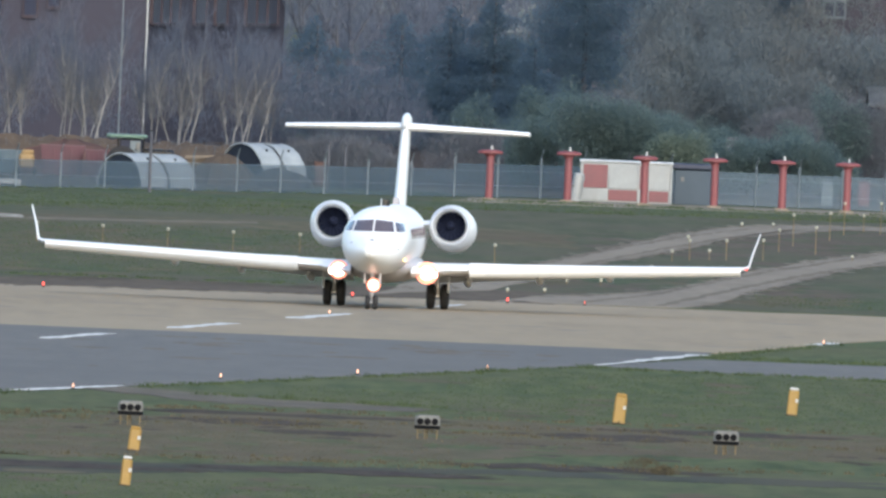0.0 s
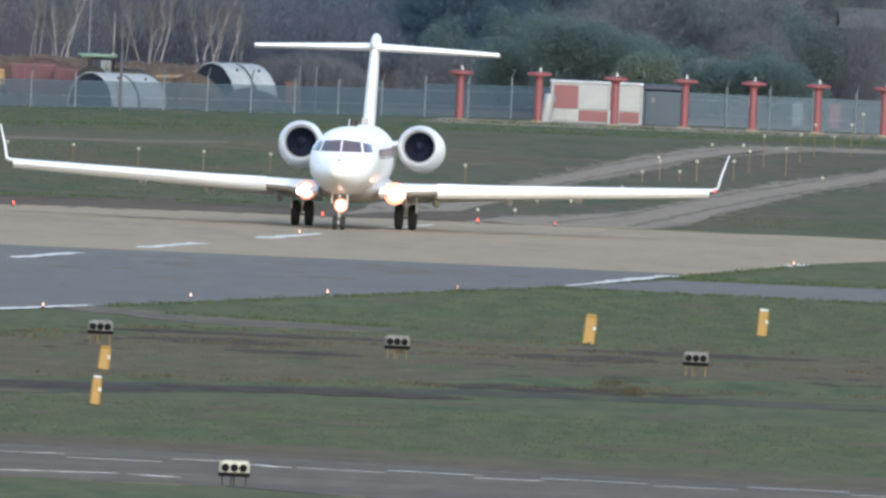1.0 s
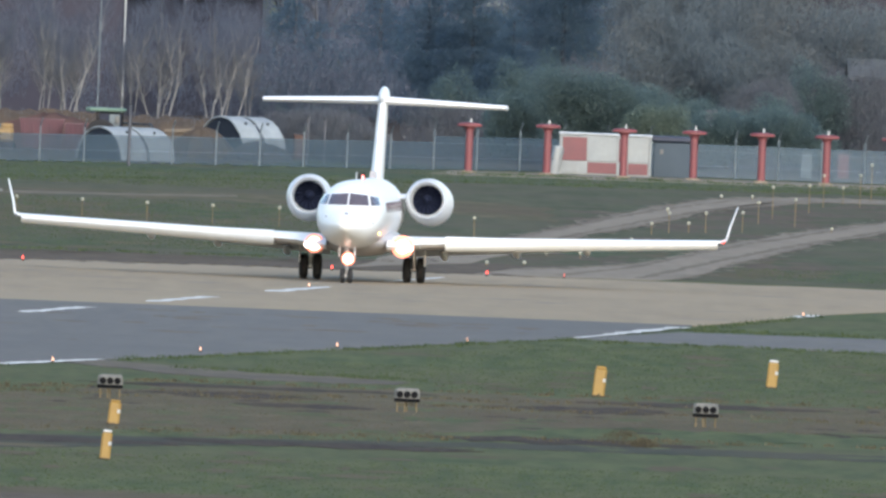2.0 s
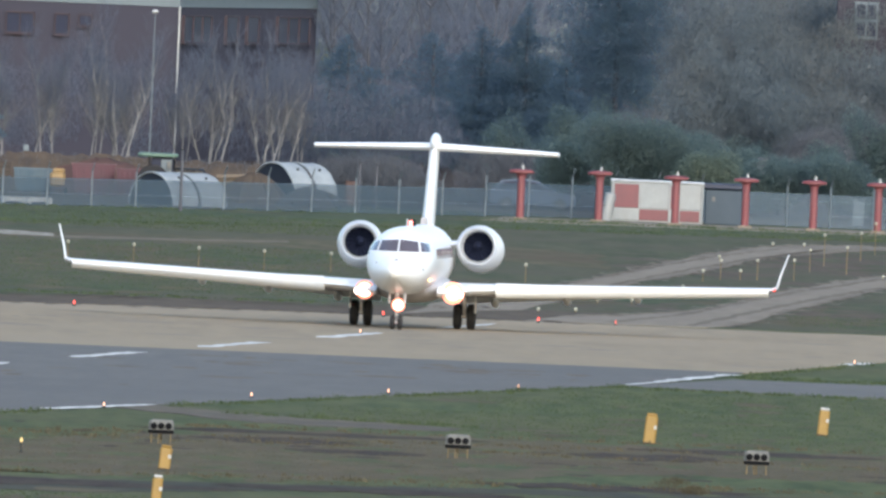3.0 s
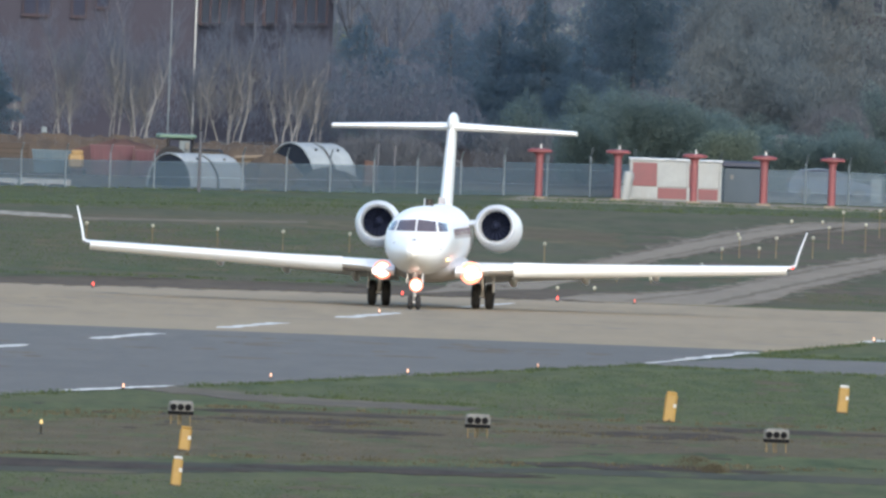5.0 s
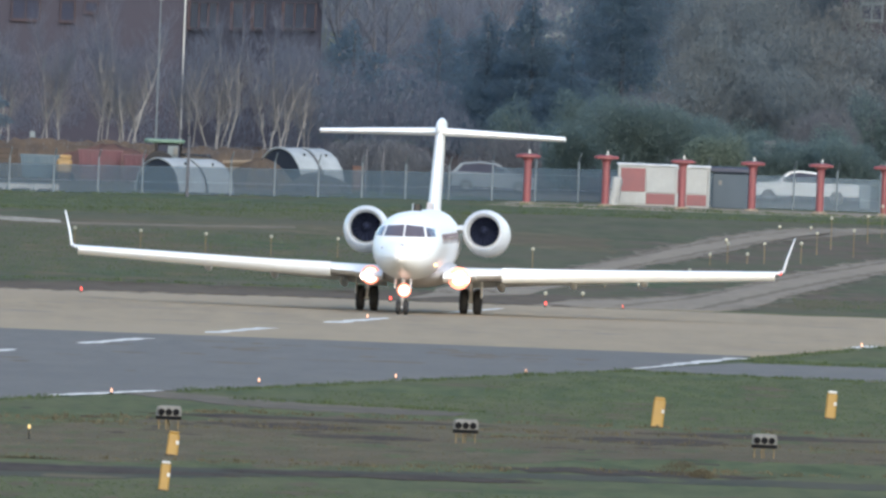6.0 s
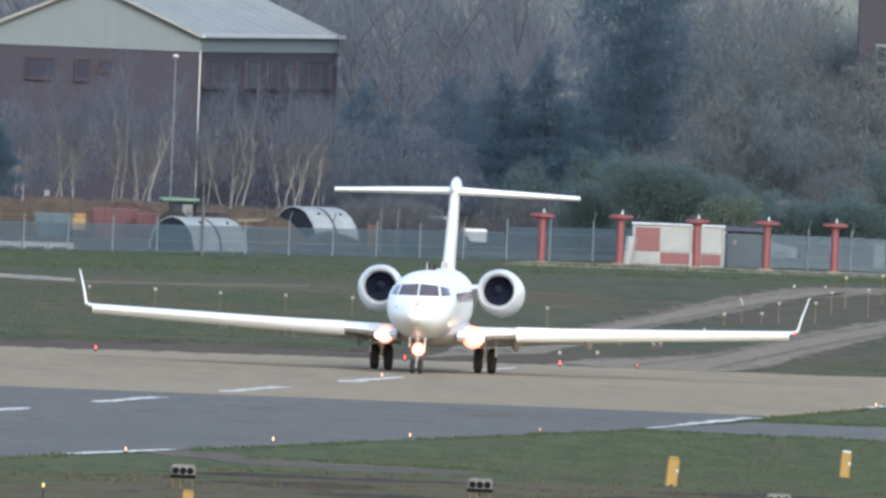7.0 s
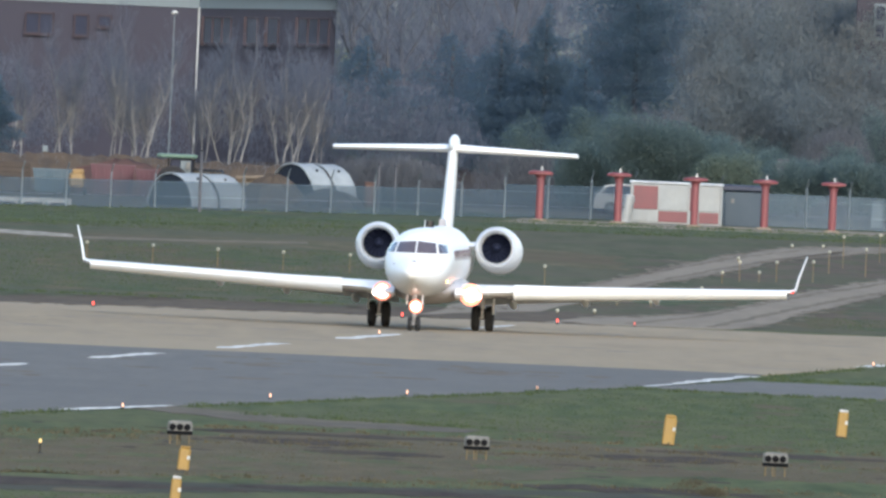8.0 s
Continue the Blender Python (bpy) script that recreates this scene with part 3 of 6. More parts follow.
        flap = [airfoil(side * x, y, z, c, 0.09, 0.32) for x, y, z, c in ((1.4, 14.3, 1.36, 1.3), (5.2, 14.8, 1.55, 1.0), (10.0, 17.0, 1.80, 0.75))]
        part("flap", Mesh().loft(flap), SKIN, wing, smooth=True)
        for x, y, z in ((3.1, 14.0, 1.22), (5.9, 15.0, 1.42), (8.6, 16.3, 1.62)):
            part("flap_fairing", Mesh().lathe((side * x, y, z), (0, 1, -0.12), [(0, 0.02), (0.4, 0.13), (1.2, 0.17), (2.0, 0.12), (2.6, 0.02)], 12), SKIN, wing, smooth=True)
        part("wing_root_fillet", Mesh().loft([airfoil(side * 1.2, 6.9, 1.42, 8.5, 0.065), airfoil(side * 2.4, 8.75, 1.55, 5.8, 0.09)]), SKIN, wing, smooth=True)
        wl = [airfoil(0, 0, 0, c, 0.09) for c in (1.65, 1.35, 1.0, 0.62)]
        rings = []
        for ring, (x, y, z, roll) in zip(wl, ((13.88, 17.55, 2.02, 0.15), (14.06, 17.85, 2.10, 0.7), (14.17, 18.35, 2.6, 1.25), (14.42, 19.2, 3.42, 1.28))):
            rings.append([(side * (x - math.sin(roll) * p[2]), y + p[1], z + math.cos(roll) * p[2]) for p in ring])
        part("winglet", Mesh().loft(rings), SKIN, wing, "upswept white winglet", smooth=True)
        part("tip_lamp", Mesh().ellipsoid((side * 13.97, 17.62, 2.02), (0.05, 0.07, 0.05), 8, 6), LAMP_RED if side > 0 else GREYSKIN, wing, "small wingtip lamp")
        root = (side * 1.74 + 0.06, 7.78, 1.44)
        part("landing_lamp", Mesh().lathe(root, (0, -1, 0), [(0, 0.25), (0.06, 0.27), (0.12, 0.20), (0.15, 0.05)], 18), LAMP_HOT, wing, "lit landing lamp in the wing root", smooth=True)
        # extra lit disc, added to give the lamp glare an uneven shape
        part("glare_disc", Mesh().lathe((root[0] + side * 0.26, root[1] + 0.02, root[2] - 0.05), (0, -1, 0), [(0, 0.13), (0.05, 0.15), (0.10, 0.09), (0.11, 0.03)], 14), LAMP_HOT, wing, "added lit disc widening the landing lamp glare", smooth=True)
        # glowing ring added as the lamp's glare, wider on the right
        rim = Mesh().lathe((root[0], root[1] + 0.03, root[2]), (0, -1, 0), [(0, 0.29), (0.05, 0.37 if side < 0 else 0.44), (0.10, 0.29), (0.08, 0.24)], 20, caps=False)
        part("lamp_glare", rim, LAMP_GLARE, wing, "warm glowing ring standing in for lamp glare", smooth=True)
        # block added to give the inboard wing its dark underside
        part("dark_underwing_block", Mesh().loft([[(side * x, y, z) for y, z in ((9.2 + d, 1.38), (9.1 + d, 1.46), (12.5, 1.50), (12.5, 1.30))] for x, d in ((1.9, 0.0), (3.36, 1.1))]), GREYSKIN, wing, "dark grey block added below the inboard wing")
        # engine
        cx, cz = side * 2.32, 3.28
        nac = [(0.75, 0.60), (0.30, 0.60), (0.08, 0.64), (0.0, 0.70), (0.05, 0.77), (0.35, 0.84), (1.1, 0.90), (2.4, 0.90), (3.8, 0.76), (4.9, 0.55), (4.9, 0.50), (4.2, 0.5)]
        axis = (side * 0.03, 1, -0.075)
        eng = part("engine", Mesh().lathe((cx, 15.0, cz), axis, nac, 36, caps=False), SKIN, jet, "white rear-mounted jet engine nacelle", smooth=True)
        part("inlet_lip", Mesh().lathe((cx, 14.99, cz), axis, [(0.32, 0.595), (0.09, 0.632), (0.0, 0.70), (0.055, 0.778), (0.16, 0.808), (0.17, 0.79)], 36, caps=False), LIP, eng, "pale alloy inlet lip", smooth=True)
        part("fan_hub", Mesh().lathe((cx, 15.35, cz), (0, 1, 0), [(0, 0.02), (0.1, 0.12), (0.35, 0.19), (0.42, 0.19)], 18), FANSHADE, eng, smooth=True)
        for k in range(18):
            a = 2 * math.pi * k / 18
            b = a + 0.24
            front = [(cx + 0.17 * math.cos(a), 15.70, cz + 0.17 * math.sin(a)), (cx + 0.17 * math.cos(b), 15.74, cz + 0.17 * math.sin(b)),
                     (cx + 0.59 * math.cos(b + 0.16), 15.80, cz + 0.59 * math.sin(b + 0.16)), (cx + 0.59 * math.cos(a + 0.16), 15.68, cz + 0.59 * math.sin(a + 0.16))]
            part("fan_blade", Mesh().loft([front, [(x, y + 0.02, z) for x, y, z in front]]), FANBLADE, eng, "engine fan blade coloured dark for inlet shade")
        # dark disc behind the blades stands in for the duct's shade
        part("duct_shade_disc", Mesh().lathe((cx, 15.86, cz), (0, 1, 0), [(0, 0.60), (0.03, 0.60)], 30), FANSHADE, eng)
        py = [[(side * x, y + c * a, z + h * b) for a, b in ((0, 0), (0.12, 0.5), (0.6, 0.5), (1, 0), (0.6, -0.5), (0.12, -0.5))] for x, y, z, c, h in ((1.0, 15.9, 3.24, 3.4, 0.34), (1.62, 16.1, 3.32, 3.0, 0.30))]
        part("pylon", Mesh().loft(py), SKIN, eng, smooth=True)
        # tailplane half
        st = [airfoil(side * x, y, z, c, 0.13) for x, y, z, c in ((0.1, 23.3, 7.04, 2.7), (2.4, 24.7, 6.98, 2.2), (4.84, 26.1, 6.91, 1.6))]
        part("tailplane", Mesh().loft(st), SKIN, jet, smooth=True)
        # main gear
        mx, my = side * 2.04, 12.8
        strut = Mesh().tube((mx, my, 0.55), (mx - side * 0.05, my - 0.1, 1.7), 0.095, 0.11, 12)
        strut.tube((mx - 0.30, my, 0.5), (mx + 0.30, my, 0.5), 0.07, n=10).tube((mx, my + 0.05, 0.7), (mx - side * 0.8, my + 0.1, 1.5), 0.05, n=8)
        part("main_gear_leg", strut, METAL, jet, "metal main landing gear leg", smooth=True)
        part("gear_door", Mesh().box((mx + side * 0.42, my - 0.05, 1.08), (0.05, 0.9, 0.85), 0.02), SKIN, jet, "white gear door")
    # fin with its bullet
    fin = []
    for z, y, c, t in ((3.7, 18.9, 7.2, 0.07), (4.6, 20.3, 5.9, 0.085), (6.0, 22.0, 4.6, 0.10), (7.1, 23.3, 3.6, 0.115)):
        fin.append([(p[2], p[1], z) for p in airfoil(0, y, 0, c, t)])
    tail = part("fin", Mesh().loft([[(x * 0.95, y, z) for x, y, z in r] for r in fin]), SKIN, jet, "white swept tail fin", smooth=True)
    part("fin_cap", Mesh().ellipsoid((0, 25.4, 7.2), (0.18, 2.9, 0.40), 16, 14), SKIN, tail, smooth=True)
    part("beacon_lamp", Mesh().lathe((0, 8.5, 4.0), (0, 0, 1), [(0, 0.13), (0.13, 0.135), (0.19, 0.09), (0.21, 0.03)], 14), LAMP_BEACON, jet, "red anti-collision lamp on the roof", smooth=True)
    # unseen hood, added to block the beacon lamp between its flashes
    shell = [[(0.19 * math.cos(a), 0.19 * math.sin(a), z) for a in (-1.57 + 0.4 + k * (6.283 - 0.8) / 18 for k in range(19))] for z in (0.0, 0.27)]
    inner = [[(0.17 * math.cos(a), 0.17 * math.sin(a), z) for a in (-1.57 + 0.4 + k * (6.283 - 0.8) / 18 for k in range(19))] for z in (0.27, 0.0)]
    hood = part("beacon_hood", Mesh().loft([[*o, *i[::-1]] for o, i in zip(shell, inner[::-1])]), BLACK, jet, "added turning hood that makes the roof beacon flash")
    hood.location = (0, 8.5, 4.0)
    part("antenna", Mesh().loft([[(x * 0.02, y0 + y * c, z) for x, y in ((0, 0), (1, 0.4), (0, 1), (-1, 0.4))] for y0, c, z in ((5.0, 0.4, 3.98), (5.2, 0.22, 4.32))]), SKIN, jet, "small blade antenna")
    # nose gear
    leg = Mesh().tube((0, 0.05, 0.3), (0, -0.05, 1.6), 0.07, 0.085, 12).tube((-0.2, 0, 0.27), (0.2, 0, 0.27), 0.045, n=8).tube((0, 0.05, 0.75), (0, 0.75, 1.5), 0.04, n=8)
    part("nose_gear_leg", leg, METAL, jet, "metal nose landing gear leg", smooth=True)
    for side in (-1, 1):
        part("nose_gear_door", Mesh().box((side * 0.30, 0.1, 1.22), (0.03, 1.1, 0.4), 0.012), SKIN, jet)
    part("nose_lamp", Mesh().lathe((0.06, -0.16, 0.96), (0, -1, 0), [(0, 0.17), (0.05, 0.19), (0.11, 0.13), (0.13, 0.04)], 16), LAMP_HOT, jet, "lit taxi lamp on the nose leg", smooth=True)
    # glowing ring added as the nose lamp's glare
    part("nose_lamp_glare", Mesh().lathe((0.06, -0.14, 0.96), (0, -1, 0), [(0, 0.20), (0.04, 0.27), (0.08, 0.21), (0.06, 0.17)], 18, caps=False), LAMP_GLARE, jet, "warm glowing ring standing in for lamp glare", smooth=True)
    part("inspection_lamp", Mesh().ellipsoid((1.17, 1.4, 1.98), (0.06, 0.06, 0.06), 10, 8), LAMP_YELLOW, jet, "small yellow lamp", smooth=True)
    wheels = []

    def wheel(x, y, r, w):
        hub = new("wheel")
        hub.parent, hub.location = jet, (x, y, r)
        hub.empty_display_size = 0.1
        part("tyre", Mesh().lathe((-w / 2, 0, 0), (1, 0, 0), [(0.02, r * 0.55), (0, r * 0.72), (w * 0.1, r * 0.93), (w * 0.3, r), (w * 0.7, r), (w * 0.9, r * 0.93), (w, r * 0.72), (w - 0.02, r * 0.55)], 28, caps=False), RUBBER, hub, "black rubber tyre", smooth=True)
        rim = Mesh().lathe((-w * 0.38, 0, 0), (1, 0, 0), [(0, r * 0.56), (w * 0.1, r * 0.3), (w * 0.66, r * 0.3), (w * 0.76, r * 0.56)], 20)
        for k in range(6):
            a = k * math.pi / 3
            rim.tube((-w * 0.40, r * 0.42 * math.cos(a), r * 0.42 * math.sin(a)), (w * 0.40, r * 0.42 * math.cos(a), r * 0.42 * math.sin(a)), r * 0.05, n=6)
        part("rim", rim, METAL, hub, "light metal rim", smooth=True)
        wheels.append((hub, x, y, r))

    for x in (-0.15, 0.15):
        wheel(x, 0.0, 0.275, 0.19)
    for x in (-2.31, -1.77, 1.77, 2.31):
        wheel(x, 12.8, 0.50, 0.34)
    return jet, wheels, hood


JET, WHEELS, HOOD = build_jet()


# ---- small airfield things ----
def marker_post(x, y, h, w, lean, capped):
    ob = thing("marker_post", "yellow plastic marker post with a white top on the grass" if capped else "plain yellow plastic marker post on the grass", "marker post", pose(x, y, 0, 0, lean, 0), "yellow marker posts")
    part("body", Mesh().box((0, 0, h * 0.46), (w, w * 0.5, h * 0.92), 0.05), YELLOW, ob)
    part("cap", Mesh().box((0, 0, h * 0.95), (w * 0.86, w * 0.5, h * 0.1), 0.03), WHITE if capped else YELLOW, ob, "white top cap" if capped else "")
    part("reflector", Mesh().box((w * 0.36, -w * 0.27, h * 0.55), (0.10, 0.03, 0.12), 0.012), WHITE, ob, "small white reflector")
    part("foot", Mesh().box((0, 0, 0.03), (w * 1.1, w * 0.8, 0.04), 0.015), SOIL, ob)
    return ob


marker_post(-7.09, 2172, 0.92, 0.32, 4, True)
marker_post(-7.18, 2268, 0.80, 0.38, 5, False)
marker_post(8.73, 2408, 1.05, 0.42, 5, False)
marker_post(14.88, 2458, 0.98, 0.37, 4, True)


def light_box(x, y, w, lift, mat):
    """A low box with three dark lenses on thin legs."""
    ob = thing("approach_light_box", "weathered metal light box with three dark lenses on legs", "airfield light", pose(x, y, 0, 0, 0, 0), "light boxes on the grass")
    r = [[(w / 2 * sx * k, 0.32 * sy * k, z) for sx, sy in ((-1, -0.7), (-0.8, -1), (0.8, -1), (1, -0.7), (1, 0.7), (0.8, 1), (-0.8, 1), (-1, 0.7))] for z, k in ((lift + 0.02, 0.86), (lift + 0.06, 1.0), (lift + 0.28, 1.0), (lift + 0.36, 0.94), (lift + 0.38, 0.8))]
    part("housing", Mesh().loft(r), mat, ob)
    part("hood", Mesh().box((w * 0.05, 0, lift + 0.385), (w * 0.8, 0.5, 0.03), 0.012), mat, ob)
    part("tray", Mesh().box((0, 0, lift), (w * 1.02, 0.66, 0.12), 0.02), LENS, ob, "black base tray")
    for k in (-1, 0, 1):
        part("lens", Mesh().lathe((k * w * 0.29, -0.33, lift + 0.19), (0, -1, 0), [(0, 0.105), (0.03, 0.11), (0.05, 0.09), (0.052, 0.03)], 14), LENS, ob, "round dark lens")
    for lx, ly in ((-0.32, -0.2), (0.32, -0.2), (0.0, 0.2), (-0.08, -0.22)):
        part("leg", Mesh().tube((lx * w / 0.84, ly, 0), (lx * w / 0.84, ly, lift), 0.022, n=6), STEM if mat is DULLBOX else BLACK, ob)
    return ob


light_box(-7.56, 2344, 0.83, 0.40, DULLBOX)
light_box(2.22, 2337, 0.83, 0.40, DULLBOX)
light_box(11.98, 2326, 0.83, 0.40, DULLBOX)
light_box(21.8, 2316, 0.83, 0.40, DULLBOX)
light_box(-2.51, 1993, 0.86, 0.34, CREAM)


def edge_light(x, y, glow, label, h=0.13, r=0.032):
    ob = thing("edge_light", label, "airfield light", pose(x, y, 0.03), "ground lights along the runway")
    part("base", Mesh().lathe((0, 0, 0), (0, 0, 1), [(0, 0.07), (0.03, 0.07), (0.04, 0.03), (h - 0.08, 0.03)], 10), BLACK, ob)
    part("globe", Mesh().lathe((0, 0, h - 0.08), (0, 0, 1), [(0, r * 0.8), (0.04, r), (0.11, r * 0.8), (0.14, r * 0.3)], 10), glow, ob, "lit lamp globe", smooth=True)
    return ob


for x, y in ((-12.8, 2832), (-0.5, 2842), (5.7, 2845)):
    edge_light(x, y, LAMP_RED, "small red runway end light on the pavement edge", 0.16, 0.036)
for x, y in ((8.8, 2849),):
    edge_light(x, y, LAMP_DIMRED, "dim red runway end light on the pavement edge", 0.13, 0.025)
for x, y in ((-4.95, 2503), (-0.15, 2536), (4.53, 2571), (-9.9, 2449), (-1.35, 2764), (17.6, 2722)):
    edge_light(x, y, LAMP_AMBER, "small amber runway edge light")
edge_light(-11.9, 2298, LAMP_PALE, "small light on a short yellow stem", 0.42, 0.055)


def approach_lamp(x, y, h):
    ob = thing("approach_lamp", "small pale lamp on a thin yellow pole", "airfield light", pose(x, y, 0), "approach lamps on poles")
    part("pole", Mesh().tube((0, 0, 0), (0, 0, h), 0.018, 0.015, 6), STEM, ob)
    part("lamp_head", Mesh().lathe((0, 0, h), (0, 0, 1), [(0, 0.03), (0.03, 0.07), (0.10, 0.075), (0.15, 0.035)], 10), CREAM, ob, "pale lamp head", smooth=True)
    return ob


for x, y in ((-14.15, 3048), (-11.32, 3047), (-8.52, 3042), (-5.72, 3041), (-2.87, 3042), (5.44, 3028)):
    approach_lamp(x, y, 0.76)
for x, y, h in ((13.19, 3077, 0.42), (14.0, 3090, 0.8), (14.88, 3094, 0.36), (15.63, 3097, 0.8), (17.27, 3105, 0.82), (18.23, 3154, 0.9), (19.05, 3188, 1.35), (19.81, 3146, 1.15), (20.94, 3228, 1.2), (21.82, 3264, 1.4),
                (22.86, 3285, 0.72), (23.56, 3273, 1.4), (24.33, 3309, 1.65), (26.23, 3351, 1.3), (5.77, 2891, 0.10), (7.3, 2897, 0.10), (9.72, 2945, 0.16), (8.31, 2944, 0.12), (11.96, 2982, 0.5), (17.26, 3288, 0.10), (18.72, 3291, 0.10),
                (21.27, 3120, 0.14), (24.14, 3116, 0.14), (14.4, 3197, 0.12)):
    approach_lamp(x, y, h)


# red antenna posts
def antenna_post(x, y, h):
    ob = thing("antenna_post", "red steel antenna post with a flat cross head", "antenna", pose(x, y, 0), "red antenna posts")
    part("column", Mesh().lathe((0, 0, 0), (0, 0, 1), [(0, 0.21), (0.08, 0.21), (0.1, 0.185), (h - 0.42, 0.175), (h - 0.40, 0.2), (h - 0.3, 0.2)], 12), RED, ob, smooth=True)
    disc = [[(k * 0.6 * math.cos(a), k * 0.34 * math.sin(a), z) for a in (2 * math.pi * i / 20 for i in range(20))] for z, k in ((h - 0.2, 0.9), (h - 0.17, 1.0), (h - 0.08, 1.0), (h - 0.03, 0.8), (h, 0.35))]
    part("head", Mesh().loft(disc), RED, ob, smooth=True)
    part("bracket", Mesh().lathe((0, 0, h - 0.36), (0, 0, 1), [(0, 0.19), (0.08, 0.22), (0.17, 0.34)], 14), RED, ob, smooth=True)
    part("spike", Mesh().tube((0.05, 0, h), (0.05, 0, h + 0.2), 0.06, 0.04, 8), WHITE, ob, "short white top lamp")
    part("plinth", Mesh().box((0, 0, 0.06), (0.7, 0.7, 0.12), 0.03), TRACK, ob)
    return ob


for x, y, h in ((5.7, 3390, 2.42), (9.45, 3396, 2.45), (13.1, 3396, 2.38), (16.45, 3398, 2.4), (19.7, 3398, 2.42), (22.8, 3400, 2.42), (26.0, 3400, 2.42)):
    antenna_post(x, y, h)


HUTWHITE = material("weathered_white_panels", 0.6, base=(0.285, 0.295, 0.29), second=(0.215, 0.225, 0.225), scale=1.3, amount=0.7, third=(0.22, 0.215, 0.20), scale3=0.8, stretch3=(2, 2, 0.4), amount3=0.4)


def equipment_hut():
    ob = thing("equipment_hut", "red and white chequered equipment hut with a flat roof", "hut", pose(12.26, 3408, 0))
    w, h, d = 4.4, 1.92, 2.6
    part("body", Mesh().box((0, d / 2, h / 2), (w, d, h), 0.03), HUTWHITE, ob)
    part("roof", Mesh().box((0, d / 2, h + 0.05), (w + 0.12, d + 0.16, 0.10), 0.03), GALV, ob, "flat grey roof")
    xs = [-w / 2 + 0.12, -0.86, 0.60, 1.08, w / 2 - 0.12]
    for j, (z0, z1) in enumerate(((0.10, 0.62), (0.68, h - 0.12))):
        for i in range(4):
            red = (i + j) % 2 == 1
            part("panel", Mesh().box(((xs[i] + xs[i + 1]) / 2, -0.02, (z0 + z1) / 2), (xs[i + 1] - xs[i] - 0.06, 0.04, z1 - z0), 0.012), DULLRED if red else HUTWHITE, ob)
    for x in (xs[0] - 0.08, xs[2], xs[4] + 0.08):
        part("corner_post", Mesh().box((x, -0.035, h / 2), (0.10, 0.07, h), 0.02), HUTWHITE, ob)
    part("sign_plate", Mesh().box((w / 2 + 0.5, 0.2, 1.25), (0.16, 0.03, 0.22), 0.01), DULLBOX, ob)
    return ob


equipment_hut()
bundle = thing("wrapped_bundle", "white tarpaulin-wrapped bundle leaning beside the hut", "bundle", pose(9.84, 3406.2, 0, 0, 5, 0))
rnd = random.Random(31)
part("tarpaulin", Mesh().loft([[(k * (0.26 + rnd.uniform(-0.05, 0.05)) * math.cos(a) + sh, k * 0.3 * math.sin(a), z) for a in (2 * math.pi * i / 12 for i in range(12))] for z, k, sh in ((0, 1.15, 0.0), (0.3, 1.0, -0.02), (0.55, 1.12, 0.03), (0.85, 0.95, 0.02), (1.15, 1.08, 0.05), (1.32, 0.9, 0.06), (1.38, 0.5, 0.08))]), HUTWHITE, bundle, smooth=True)
part("rope", Mesh().lathe((0.0, 0, 0.70), (0, 0, 1), [(0, 0.27), (0.03, 0.28), (0.06, 0.27)], 12, caps=False), DULLBOX, bundle, "grey tie rope")
shed = thing("dark_shelter", "dark blue low shelter beside the hut", "shed", pose(15.45, 3411, 0))
part("body", Mesh().box((0, 0, 0.85), (1.75, 2.2, 1.7), 0.04), material("dark_blue_board", 0.6, base=(0.030, 0.048, 0.068), second=(0.04, 0.058, 0.078), scale=1.2, amount=0.7), shed)
part("roof", Mesh().box((0, 0, 1.86), (1.95, 2.5, 0.28), 0.05), material("navy_roof", 0.5, base=(0.016, 0.022, 0.046), second=(0.026, 0.032, 0.056), scale=1.5, amount=0.6), shed)

# chain-link fence: posts with cranked tops, wires, mesh panels that let most light through
CHAIN = bpy.data.materials.new("chain_link")
CHAIN.use_nodes = True
cn = CHAIN.node_tree.nodes
cn["Principled BSDF"].inputs["Base Color"].default_value = (0.080, 0.118, 0.152, 1)
cn["Principled BSDF"].inputs["Roughness"].default_value = 0.6
cn["Principled BSDF"].inputs["Alpha"].default_value = 0.44
BAY, FIRST = 2.07, -0.09


def fence_y(x):
    return min(3417.0, 3404.0 + 2.4 * (x - 5))


fence = thing("chain_link_fence", "grey chain-link fence with cranked pale posts", "fence", pose(0, 0, 0))
post_mesh = Mesh().box((0, 0, 1.0), (0.075, 0.075, 2.0), 0.015)
post_mesh.tube((0, 0, 1.98), (0.1, -0.34, 2.36), 0.036, 0.03, 6)
post = part("fence_post", post_mesh, material("pale_concrete", 0.8, base=(0.125, 0.15, 0.168), second=(0.095, 0.115, 0.13), scale=3, amount=0.6), fence, "pale cranked fence post")
panels = {}
for k in range(-16, 17):
    x, y, y1 = k * BAY + FIRST, fence_y(k * BAY + FIRST), fence_y((k + 1) * BAY + FIRST)
    o = post if k == -16 else post.copy()
    if k > -16:
        scene.collection.objects.link(o)
    o.location = (x, y, -0.28 if x < 3 else 0)
    dy = round(y1 - y, 2)
    if dy not in panels:
        panels[dy] = part("mesh_panel", Mesh().loft([[(0, 0.06, z), (BAY, 0.06 + dy, z), (BAY, 0.07 + dy, z), (0, 0.07, z)] for z in (0.05, 1.62)]), CHAIN, fence, "grey wire mesh panel")
        panels[dy].location = (x, y, -0.28 if x < 3 else 0)
    else:
        o = panels[dy].copy()
        scene.collection.objects.link(o)
        o.location = (x, y, -0.28 if x < 3 else 0)
